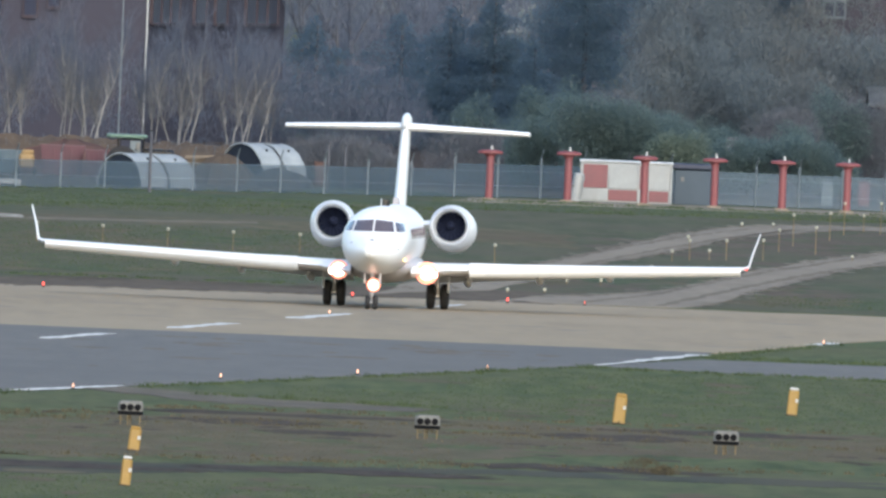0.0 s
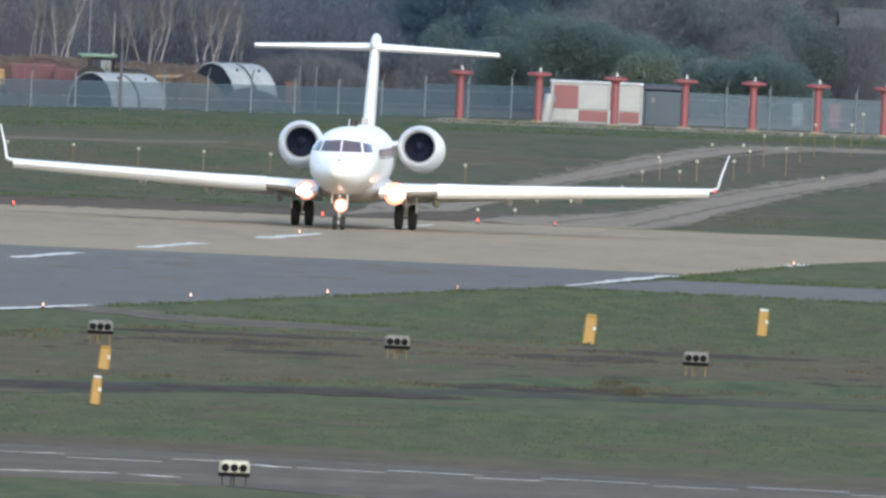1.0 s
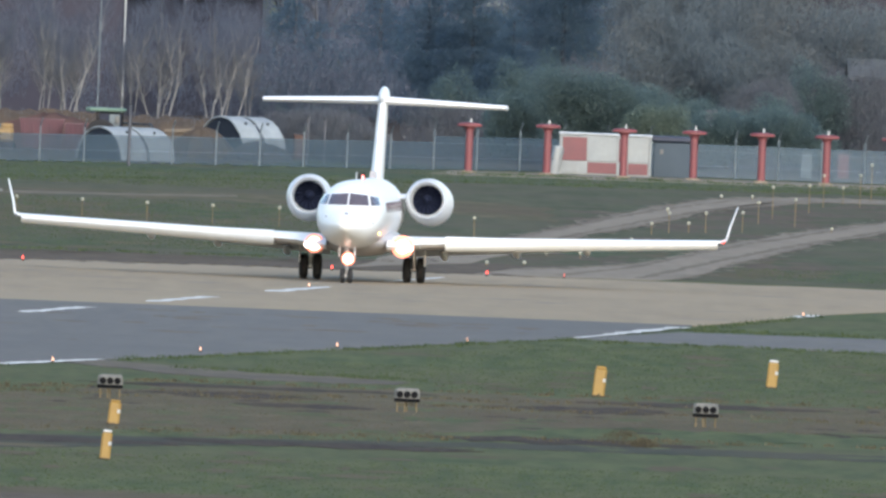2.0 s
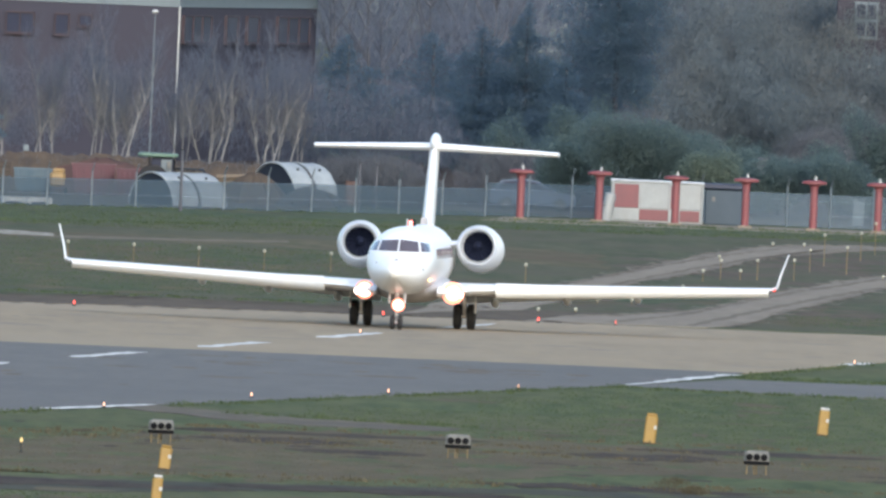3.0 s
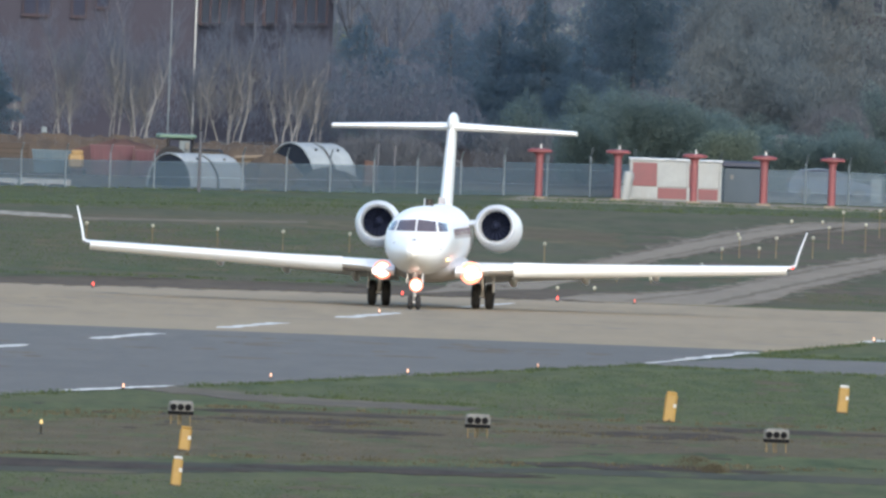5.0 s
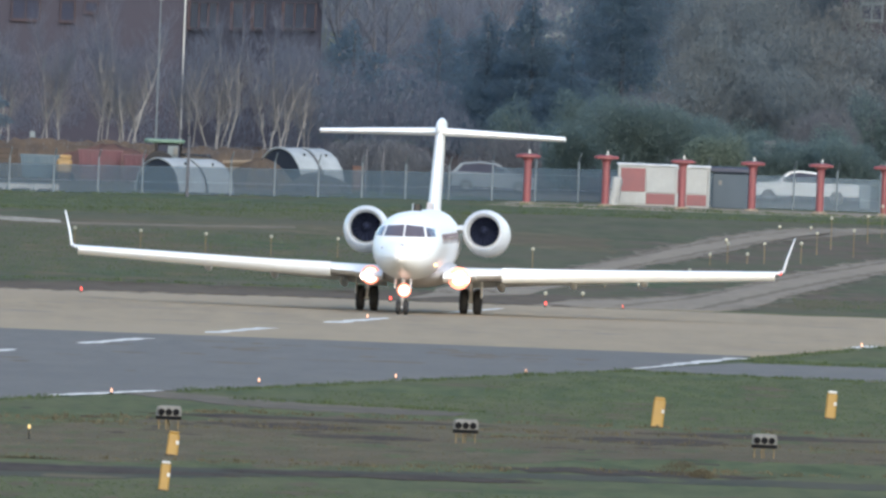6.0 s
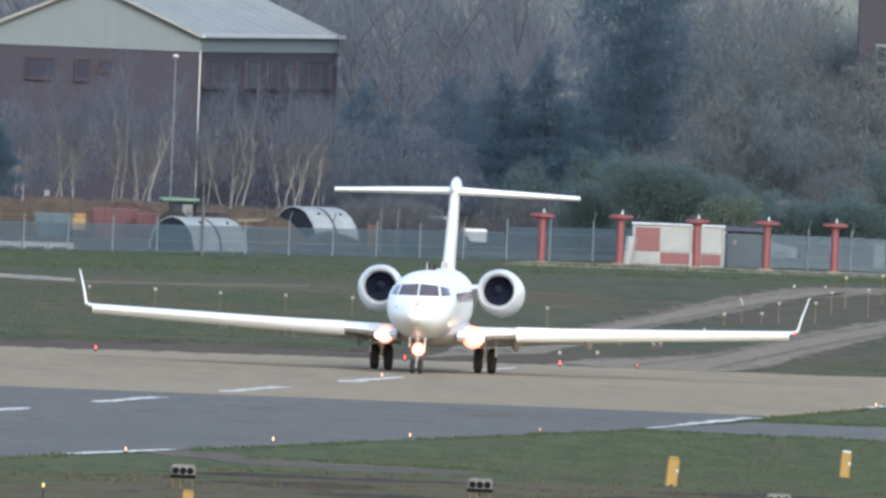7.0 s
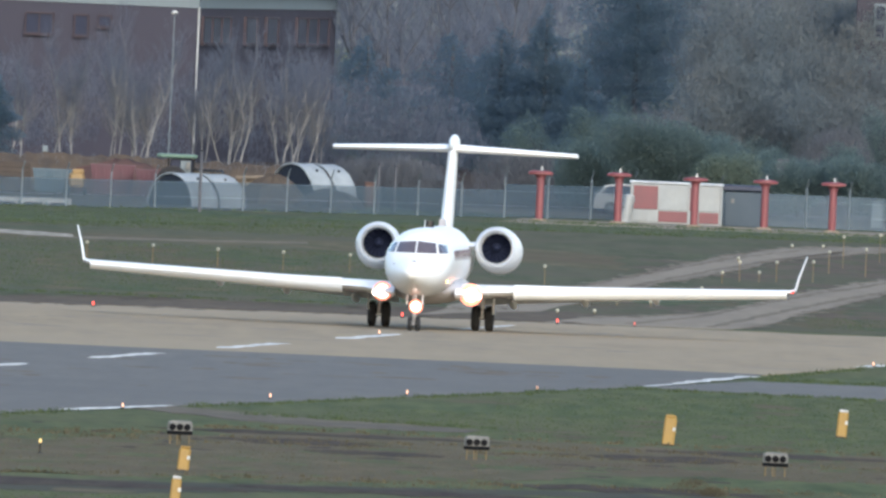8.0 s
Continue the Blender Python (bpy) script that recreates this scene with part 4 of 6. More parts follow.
for z, out in ((0.6, 0.05), (1.3, 0.05)):
    xs = (-16 * BAY + FIRST, 5 + 13 / 2.4, 17 * BAY)
    part("strand", Mesh().loft([[(x, fence_y(x) - out + 0.002 * math.cos(a), z + 0.002 * math.sin(a)) for a in (0, 1.57, 3.14, 4.71)] for x in xs]), GALV, fence)


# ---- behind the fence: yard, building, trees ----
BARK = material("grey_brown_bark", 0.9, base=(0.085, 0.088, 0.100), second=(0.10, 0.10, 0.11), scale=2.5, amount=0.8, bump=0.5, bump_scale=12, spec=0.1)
# distance haze is mixed into these twig, needle, leaf and scrub colours
TWIG = material("haze_tinted_twigs", 0.9, base=(0.128, 0.146, 0.184), second=(0.152, 0.158, 0.186), scale=0.5, amount=0.9, spec=0.1, island=0.10, through_light=0.45)
WARM_TWIG = material("hazy_budding_twigs", 0.9, base=(0.128, 0.152, 0.164), second=(0.176, 0.166, 0.146), scale=0.30, amount=0.9, third=(0.114, 0.142, 0.158), scale3=0.16, amount3=0.7, spec=0.1, island=0.10, through_light=0.45)
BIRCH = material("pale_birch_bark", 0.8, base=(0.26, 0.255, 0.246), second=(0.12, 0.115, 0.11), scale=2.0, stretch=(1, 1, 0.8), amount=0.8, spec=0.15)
# needles and leaves made paler and bluer than real ones for haze
CONIFER = material("haze_blue_needles", 0.85, base=(0.172, 0.232, 0.276), second=(0.190, 0.248, 0.280), scale=0.6, amount=0.9, spec=0.1, island=0.06, through_light=0.85)
LEAF = material("haze_pale_bush_leaves", 0.8, base=(0.168, 0.222, 0.215), second=(0.190, 0.236, 0.212), scale=0.7, amount=0.9, spec=0.15, island=0.10, through_light=0.75)
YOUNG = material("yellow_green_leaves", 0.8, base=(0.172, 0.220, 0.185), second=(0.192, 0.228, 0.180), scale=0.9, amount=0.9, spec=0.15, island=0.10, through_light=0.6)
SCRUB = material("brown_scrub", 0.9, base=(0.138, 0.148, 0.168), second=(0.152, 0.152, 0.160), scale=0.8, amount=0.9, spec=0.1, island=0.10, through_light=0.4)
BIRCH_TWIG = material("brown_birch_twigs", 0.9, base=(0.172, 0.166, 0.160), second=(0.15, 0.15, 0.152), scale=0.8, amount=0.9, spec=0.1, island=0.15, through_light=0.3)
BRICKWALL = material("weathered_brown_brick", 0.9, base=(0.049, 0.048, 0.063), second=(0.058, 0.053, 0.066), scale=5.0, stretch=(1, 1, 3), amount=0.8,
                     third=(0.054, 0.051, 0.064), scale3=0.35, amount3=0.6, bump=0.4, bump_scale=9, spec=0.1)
CLAD = material("pale_green_grey_cladding", 0.6, base=(0.150, 0.176, 0.188), second=(0.136, 0.160, 0.170), scale=0.7, stretch=(3, 3, 0.3), amount=0.7, spec=0.3)
ROOF = material("pale_sheet_roof", 0.55, base=(0.262, 0.26, 0.24), second=(0.215, 0.212, 0.2), scale=0.6, stretch=(1, 0.2, 1), amount=0.7, spec=0.3)
REDFRAME = material("red_brown_frames", 0.7, base=(0.040, 0.024, 0.029), second=(0.034, 0.024, 0.030), scale=3, amount=0.6)
BLUEGLASS = material("dim_window_glass", 0.3, base=(0.028, 0.032, 0.052), second=(0.042, 0.047, 0.07), scale=0.8, amount=0.6, spec=0.12)


def leafy(mesh, blobs, n, size, seed, up=0.35, rise=0.0):
    """Small leaf sprays spread through the blobs (centre, radii), denser near their skins."""
    rng = np.random.default_rng(seed)
    weights = np.array([b[1][0] * b[1][1] * b[1][2] for b in blobs]) ** 0.7
    pick = rng.choice(len(blobs), n, p=weights / weights.sum())
    d = rng.normal(size=(n, 3))
    d /= np.linalg.norm(d, axis=1)[:, None]
    rad = rng.uniform(0.35, 1.08, n) ** 0.6
    c = np.array([b[0] for b in blobs])[pick] + d * rad[:, None] * np.array([b[1] for b in blobs])[pick]
    a = rng.normal(size=(n, 3)) * (1, 1, 1 + rise) + np.array((0, 0, rise))
    a /= np.linalg.norm(a, axis=1)[:, None]
    b = np.cross(a, rng.normal(size=(n, 3)))
    b /= np.linalg.norm(b, axis=1)[:, None]
    s = rng.uniform(0.5, 1.4, n)[:, None] * size
    quads = np.stack([c - a * s, c + b * s * up, c + a * s, c - b * s * up], 1).reshape(-1, 3)
    o = len(mesh.v)
    mesh.v += [tuple(p) for p in quads]
    mesh.f += [(o + 4 * i, o + 4 * i + 1, o + 4 * i + 2, o + 4 * i + 3) for i in range(n)]
    return mesh


def branching(wood, twigs, base, way, length, radius, level, rnd, spread, lift=0.25, fan=(4, 6), last=3, woody=2, bend=0.16):
    """A limb that bends and splits; the last two levels are fine twigs."""
    p, d = Vector(base), Vector(way).normalized()
    steps = 3
    nodes = [p.copy()]
    for k in range(steps):
        d = (d + Vector((rnd.uniform(-1, 1), rnd.uniform(-1, 1), rnd.uniform(-0.5, 1))) * bend + Vector((0, 0, lift * 0.2))).normalized()
        q = p + d * length / steps
        r0, r1 = radius * (1 - 0.28 * k), radius * (1 - 0.28 * (k + 1))
        if level < woody:
            wood.tube(p, q, r0, r1, 6 if level == 0 else 4, caps=False)
        else:
            side = d.cross(Vector((rnd.uniform(-1, 1), rnd.uniform(-1, 1), rnd.uniform(-1, 1)))).normalized()
            o = len(twigs.v)
            twigs.v += [tuple(p - side * r0), tuple(p + side * r0), tuple(q + side * r1), tuple(q - side * r1)]
            twigs.f.append((o, o + 1, o + 2, o + 3))
        p = q
        nodes.append(p.copy())
    if level >= last:
        return
    for i in range(rnd.randint(*fan)):
        t = rnd.uniform(0.25, 1.0) if level else rnd.uniform(0.3, 1.0)
        k = min(int(t * steps), steps - 1)
        at = nodes[k].lerp(nodes[k + 1], t * steps - k)
        a = rnd.uniform(0, 2 * math.pi)
        out = Vector((math.cos(a), math.sin(a), 0)) * spread + d * rnd.uniform(0.7, 1.2) + Vector((0, 0, lift))
        branching(wood, twigs, at, out, length * rnd.uniform(0.45, 0.68), radius * 0.5 * (1.15 - 0.5 * t), level + 1, rnd, spread, lift, fan, last, woody, bend)


def bare_tree(name, label, h, seed, spread, bark, twig, m, lift=0.3, stems=1, fan=(6, 8), last=3, r=0.17, woody=2, bend=0.16):
    rnd = random.Random(seed)
    ob = thing(name, label, "tree", m, "trees behind the fence")
    wood, twigs = Mesh(), Mesh()
    for s in range(stems):
        a = rnd.uniform(0, 6.28)
        lean = 0.0 if stems == 1 else 0.22
        branching(wood, twigs, (0.25 * lean * math.cos(a), 0.25 * lean * math.sin(a), -0.05), (lean * math.cos(a), lean * math.sin(a), 1), h * 0.55, r * rnd.uniform(0.8, 1.1), 0, rnd, spread, lift, fan, last, woody, bend)
    part("trunk", wood, bark, ob)
    part("crown", twigs, twig, ob, "leafless twiggy crown")
    return ob


def leaf_tree(name, label, category, blobs, n, size, mat, m, seed, trunk=(0.2, 3.0), group="trees behind the fence", up=0.35, rise=0.0, limbs=10):
    ob = thing(name, label, category, m, group)
    wood = Mesh().tube((0, 0, -0.05), (0, 0, trunk[1]), trunk[0], trunk[0] * 0.35, 8)
    rnd = random.Random(seed)
    for c, r in blobs[:limbs]:
        wood.tube((0, 0, min(trunk[1] * 0.9, max(0.3, c[2] * 0.6))), c, trunk[0] * 0.3, 0.02, 5, caps=False)
    part("trunk", wood, BARK, ob)
    part("crown", leafy(Mesh(), blobs, n, size, seed, up, rise), mat, ob)
    return ob


# building with a gable end towards the runway and its long side running away
def brick_building():
    TURN = math.atan2(7.1, 47.0)
    ob = thing("brick_building", "brown brick building with pale cladding under a shallow sheet roof", "building", pose(-11.9, 3690, 0, 0, 0, -math.degrees(TURN)))
    W, L, E, R = 11.15, 47.5, 8.0, 11.2   # local: corner at the origin, gable to -x, long side to +y
    part("wall", Mesh().box((-W / 2, L / 2, E / 2), (W, L, E), 0.02), BRICKWALL, ob, "brown brick walls")
    gable = [(-W, E + 0.9), (0, E + 0.9), (-W / 2, R)]
    ring = [(-W - 0.05, E), (0.05, E), (0.05, E + 0.88), (-W / 2, R - 0.02), (-W - 0.05, E + 0.88)]
    part("cladding", Mesh().loft([[(x, y, z) for x, z in ring] for y in (-0.06, L + 0.06)]), CLAD, ob, "pale grey-green cladding band and gable")
    for s in (-1, 1):
        edge = [(-W / 2, R), (-W / 2, R + 0.14), (-W / 2 + s * (W / 2 + 0.2), E + 0.86), (-W / 2 + s * (W / 2 + 0.2), E + 0.70)]
        part("roof", Mesh().loft([[(x, y, z) for x, z in edge] for y in (-0.5, L + 0.5)]), ROOF, ob, "pale sheet roof slope")
        for k in range(12):
            y = 1.5 + k * 4.0
            a, b = Vector((-W / 2, y, R + 0.15)), Vector((-W / 2 + s * (W / 2 + 0.2), y, E + 0.87))
            part("roof_seam", Mesh().tube(a, b, 0.012, n=5), ROOF, ob)
    part("gutter", Mesh().box((0.28, L / 2, E + 0.80), (0.16, L + 1, 0.14), 0.03), GALV, ob)
    part("downpipe", Mesh().tube((0.06, -0.12, 0), (0.06, -0.12, E - 0.1), 0.05, n=8).tube((0.06, -0.12, E - 0.1), (0.06, 0.0, E + 0.02), 0.05, n=8), WHITE, ob, "white corner downpipe", smooth=True)
    part("fascia", Mesh().box((0.235, L / 2, E + 0.91), (0.05, L + 1.04, 0.10), 0.01), WHITE, ob, "white eaves board")
    part("verge_board", Mesh().loft([[(x, y, z) for x, z in ((-W / 2, R + 0.15), (-W / 2, R + 0.02), (-W - 0.2, E + 0.76), (-W - 0.2, E + 0.91))] for y in (-0.56, -0.5)]), ROOF, ob)

    def window(p, size, face, panes):
        w, h = size
        axis = Vector((1, 0, 0)) if face == "gable" else Vector((0, 1, 0))
        out = Vector((0, -1, 0)) if face == "gable" else Vector((1, 0, 0))
        turn = Matrix.Translation(p) @ Matrix((axis, out, (0, 0, 1))).transposed().to_4x4()
        fr = Mesh()
        t = 0.07 if face == "gable" else 0.3
        fr.box((0, 0.02, h / 2 - 0.05), (w, 0.16, 0.10), 0, turn).box((0, 0.02, -h / 2 + 0.05), (w + 0.1, 0.26, 0.14), 0, turn)
        for k in range(panes + 1):
            fr.box((-w / 2 + k * w / panes, 0.02, 0), (t, 0.16, h - 0.1), 0, turn)
        win = part("window", fr, REDFRAME, ob, "red-brown framed window")
        for k in range(panes):
            part("pane", Mesh().box((-w / 2 + (k + 0.5) * w / panes, 0.0, 0), (w / panes - 0.04, 0.06, h - 0.12), 0, turn), BLUEGLASS, win, "dark window pane")

    for x, w, n, h in ((-8.3, 1.45, 2, 1.2), (-6.1, 0.72, 1, 1.2), (-4.87, 0.68, 1, 0.7)):
        window((x, -0.05, 7.45 - h / 2), (w, h), "gable", n)
    for y, w, n in ((6.0, 9.5, 3), (17.8, 4.0, 1), (25.0, 4.0, 1), (39.0, 11.0, 3)):
        for z in (6.85,):
            window((0.05, y, z), (w, 1.5), "side", n)
    return ob


brick_building()


def far_house():
    ob = thing("brick_house", "dark red brick house with a white window behind trees", "house", pose(25.6, 3642, 0))
    part("wall", Mesh().box((0.55, 4, 6.4), (8.5, 8, 12.8), 0.02), material("dark_red_brick", 0.9, base=(0.036, 0.035, 0.046), second=(0.045, 0.038, 0.047), scale=4, stretch=(1, 1, 3), amount=0.8), ob)
    for s in (-1, 1):
        part("roof", Mesh().loft([[(x, y, z) for x, z in ((0.55, 16.2), (0.55, 16.4), (0.55 + s * 4.75, 12.7), (0.55 + s * 4.75, 12.5))] for y in (-0.4, 8.4)]), material("dark_tiles", 0.8, base=(0.09, 0.075, 0.08), second=(0.13, 0.10, 0.10), scale=3, amount=0.7), ob)
    part("gable", Mesh().loft([[(x, y, z) for x, z in ((-3.7, 12.8), (4.8, 12.8), (0.55, 16.1))] for y in (0.02, 7.98)]), BRICKWALL, ob)
    for x, z in ((-2.2, 9.05), (2.2, 9.05)):
        win = part("window", Mesh().box((x, -0.03, z), (1.2, 0.10, 1.9), 0.02), CLAD, ob, "dull white framed window")
        for k in (-1, 1):
            for j in (-1, 1):
                part("pane", Mesh().box((x + k * 0.27, -0.085, z + j * 0.45), (0.44, 0.03, 0.74)), BLUEGLASS, win, "dark window pane")
    return ob


far_house()


def lamp_pole(x, y, h):
    ob = thing("lamp_pole", "tall thin pale lighting pole", "lamp post", pose(x, y, 0))
    part("pole", Mesh().tube((0, 0, 0), (0, 0, h), 0.034, 0.026, 8), CLAD, ob)
    part("lamp_head", Mesh().ellipsoid((0, 0, h + 0.08), (0.17, 0.17, 0.11), 10, 6), WHITE, ob, "white lamp head", smooth=True)
    return ob


lamp_pole(-12.66, 3560, 8.27)

# storage yard
CONCRETE = material("pale_concrete_pipe", 0.8, base=(0.27, 0.295, 0.31), second=(0.20, 0.222, 0.236), scale=1.2, amount=0.8, bump=0.3, bump_scale=8)


# colour of the sheet that stands for shade in the tunnels
DIM = material("tunnel_shade", 0.9, base=(0.022, 0.028, 0.040), second=(0.03, 0.036, 0.048), scale=1.5, amount=0.7, spec=0.05)


def arch_tunnel(x, y, length, r, turn, label):
    """Half-round sheeting sections standing on the ground, open at the near end, with a dark sheet in the mouth as
    shade.
    """
    ob = thing("arch_tunnel", label, "shelter", pose(x, y, 0, 0, 0, turn), "half-round tunnel sections")
    rnd = random.Random(int(x * 10))
    n = 25
    for k in range(2):
        x0, x1 = -length / 2 + k * length / 2 + 0.06, -length / 2 + (k + 1) * length / 2 - 0.06
        rings = []
        for xx, rr in ((x0, r - 0.02), (x0 + 0.03, r + 0.012), (x0 + 0.10, r + 0.012), (x0 + 0.14, r), (x0 + (x1 - x0) * 0.5, r - 0.02), (x1 - 0.2, r), (x1, r - 0.06), (x1 - 0.01, r - 0.1), (x0, r - 0.06)):
            rings.append([(xx + rnd.uniform(-0.025, 0.025), (rr + rnd.uniform(-0.02, 0.02)) * math.cos(a), rr * math.sin(a)) for a in (math.pi * i / (n - 1) for i in range(n))])
        mb = Mesh()
        m = len(rings)
        mb.add([p for ring in rings for p in ring], [(j * n + i, j * n + i + 1, (j + 1) % m * n + i + 1, (j + 1) % m * n + i) for j in range(m) for i in range(n - 1)]
               + [tuple(j * n for j in range(m)), tuple(j * n + n - 1 for j in reversed(range(m)))])
        part("section", mb, CONCRETE, ob, smooth=True)
    # sheet added close behind the mouth in place of the interior's shade
    part("mouth_shade", Mesh().loft([[(xx, (r - 0.1) * math.cos(a), (r - 0.1) * math.sin(a)) for a in (math.pi * i / 24 for i in range(25))] for xx in (-length * 0.5 + 0.14, -length * 0.5 + 0.22)]), DIM, ob, "dark sheet standing in for shade inside the tunnel")
    for k in (-0.22, 0.26):
        part("lifting_eye", Mesh().lathe((k * length, -r * 0.55, r * 0.83), (0, -0.55, 0.83), [(0, 0.07), (0.07, 0.06)], 8), BLACK, ob, "small dark lifting hole")
    return ob


arch_tunnel(-10.6, 3386, 3.7, 1.6, 43, "pale half-round tunnel section in the yard")
arch_tunnel(-5.2, 3424, 2.7, 2.05, 36, "taller pale half-round tunnel section further back")


def skip(x, y, w, h, mat, label, z=0.0):
    ob = thing("skip", label, "container", pose(x, y, z))
    ring = lambda k, zz: [(sx * w / 2 * k, sy * 0.95 * k, zz) for sx, sy in ((-1, -1), (1, -1), (1, 1), (-1, 1))]
    part("tub", Mesh().loft([ring(0.86, 0.1), ring(1.0, h - 0.08), ring(1.03, h - 0.08), ring(1.03, h), ring(0.95, h), ring(0.84, 0.2)]), mat, ob)
    for k in range(5):
        x0 = (-0.4 + 0.2 * k) * w
        part("rib", Mesh().box((x0, -0.93, h / 2), (0.08, 0.12, h * 0.8), 0.01), mat, ob)
    for s in (-1, 1):
        part("skid", Mesh().box((s * w * 0.3, 0, 0.05), (0.12, 1.7, 0.1), 0.01), BLACK, ob)
    return ob


CRIMSON = material("faded_crimson_steel", 0.6, base=(0.098, 0.038, 0.048), second=(0.078, 0.040, 0.048), scale=1.2, amount=0.8)
NAVYBOX = material("dusty_blue_steel", 0.6, base=(0.055, 0.09, 0.12), second=(0.09, 0.12, 0.14), scale=1.2, amount=0.8)
OCHRE = material("ochre_machine_paint", 0.5, base=(0.26, 0.165, 0.06), second=(0.20, 0.135, 0.06), scale=2, amount=0.7)
skip(-14.85, 3432, 2.1, 1.52, CRIMSON, "faded crimson steel skip in the yard")
skip(-13.1, 3430, 1.25, 1.36, CRIMSON, "small faded crimson steel skip beside another")
skip(-17.7, 3430, 1.95, 1.2, NAVYBOX, "dusty blue steel tub in the yard")
crate = thing("timber_crate", "dark brown timber crate standing in the yard", "crate", pose(-19.55, 3430, 0))
CRATEWOOD = material("dark_crate_wood", 0.85, base=(0.060, 0.045, 0.036), second=(0.042, 0.034, 0.03), scale=2.5, stretch=(0.4, 2, 2), amount=0.8)
part("inside", Mesh().box((0, 0, 0.72), (1.36, 0.9, 1.36), 0.01), BLACK, crate)
for k in range(6):
    part("plank", Mesh().box((0, -0.48, 0.14 + 0.235 * k), (1.5, 0.04, 0.2), 0.008), CRATEWOOD, crate)
for k in (-1, 1):
    part("corner_batten", Mesh().box((k * 0.7, -0.52, 0.73), (0.1, 0.04, 1.42), 0.008), CRATEWOOD, crate)
part("lid", Mesh().box((0, 0, 1.45), (1.56, 1.04, 0.07), 0.01), CRATEWOOD, crate)


def earth_heap(x, y, w, d, h, seed, mat, label):
    """A slumped heap: rings that shrink and wander upwards."""
    rng = random.Random(seed)
    ob = thing("earth_heap", label, "heap", pose(x, y, 0), "earth heaps in the yard")
    n, rings = 22, []
    lump = [rng.uniform(0.75, 1.2) for _ in range(n)]
    for z, k in ((-0.02, 1.0), (0.25, 0.9), (0.5, 0.74), (0.72, 0.55), (0.88, 0.36), (1.0, 0.14)):
        rings.append([(w / 2 * k * lump[i] * rng.uniform(0.93, 1.07) * math.cos(2 * math.pi * i / n), d / 2 * k * lump[i] * math.sin(2 * math.pi * i / n), z * h * rng.uniform(0.92, 1.05)) for i in range(n)])
    part("mound", Mesh().loft(rings), mat, ob, smooth=True)
    clods = Mesh()
    for _ in range(60):
        a, k = rng.uniform(0, 6.28), rng.uniform(0.2, 0.95)
        clods.ellipsoid((w / 2 * k * math.cos(a), d / 2 * k * math.sin(a), h * (1 - k) * 0.95 + 0.02), (rng.uniform(0.05, 0.14), 0.1, rng.uniform(0.04, 0.09)), 6, 4)
    part("clods", clods, mat, ob, kind="stuff")
    return ob


REDEARTH = material("reddish_earth", 0.95, base=(0.085, 0.050, 0.046), second=(0.062, 0.044, 0.042), scale=1.4, amount=0.9, bump=0.6, bump_scale=5, spec=0.1)
DARKEARTH = material("dark_wet_spoil", 0.9, base=(0.044, 0.046, 0.052), second=(0.062, 0.060, 0.060), scale=1.8, amount=0.9, bump=0.6, bump_scale=5, spec=0.1)
BROWNEARTH = material("brown_rubble", 0.95, base=(0.086, 0.066, 0.050), second=(0.052, 0.045, 0.041), scale=1.8, amount=0.9, bump=0.6, bump_scale=5, spec=0.1)
earth_heap(-14.4, 3440, 7.0, 3.0, 1.72, 5, REDEARTH, "reddish earth heap behind the skips")
earth_heap(-7.1, 3418, 3.3, 2.2, 1.5, 6, BROWNEARTH, "brown rubble heap beside the tunnel section")
earth_heap(-4.4, 3413, 3.4, 2.0, 0.95, 8, DARKEARTH, "dark spoil heap before the tunnel section")


def earth_bank(x0, x1, y, d, h, seed, mat, label):
    """A long uneven bank of dumped earth with a wandering crest."""
    rng = random.Random(seed)
    ob = thing("earth_bank", label, "bank", pose(0, 0, 0))
    n = int((x1 - x0) / 0.3)
    rings, top, shift = [], 1.0, 0.0
    for i in range(n + 1):
        top = 0.7 * top + 0.3 * rng.uniform(0.85, 1.22)
        shift = 0.8 * shift + rng.uniform(-0.1, 0.1)
        k = min(1.0, 0.15 + 1.6 * min(i, n - i) * 0.3)
        rings.append([(x0 + 0.3 * i + rng.uniform(-0.05, 0.05), y + shift + a * d / 2, max(-0.02, b * h * top * k * rng.uniform(0.94, 1.06))) for a, b in ((-1, -0.02), (-0.7, 0.35), (-0.35, 0.8), (-0.05, 1.0), (0.3, 0.85), (0.7, 0.4), (1, -0.02))])
    part("earth", Mesh().loft(rings), mat, ob, smooth=True)
    weeds = Mesh()
    leafy(weeds, [((x0 + (x1 - x0) * (k + 0.5) / 24, y, h * 0.85), (0.5, d * 0.3, h * 0.25)) for k in range(24)], 6000, 0.10, seed, 0.07, 1.5)
    part("dead_weeds", weeds, SCRUB, ob, kind="stuff")
    return ob

heap = thing("plant_machine", "small ochre plant machine in the yard", "machine", pose(-16.55, 3428, 0))
part("body", Mesh().box((0, 0, 0.72), (0.74, 1.2, 0.7), 0.1), OCHRE, heap)
part("hood", Mesh().box((0.05, -0.1, 1.14), (0.6, 0.7, 0.24), 0.08), OCHRE, heap)
for s in (-1, 1):
    part("track", Mesh().box((s * 0.4, 0, 0.2), (0.18, 1.3, 0.4), 0.1), RUBBER, heap)


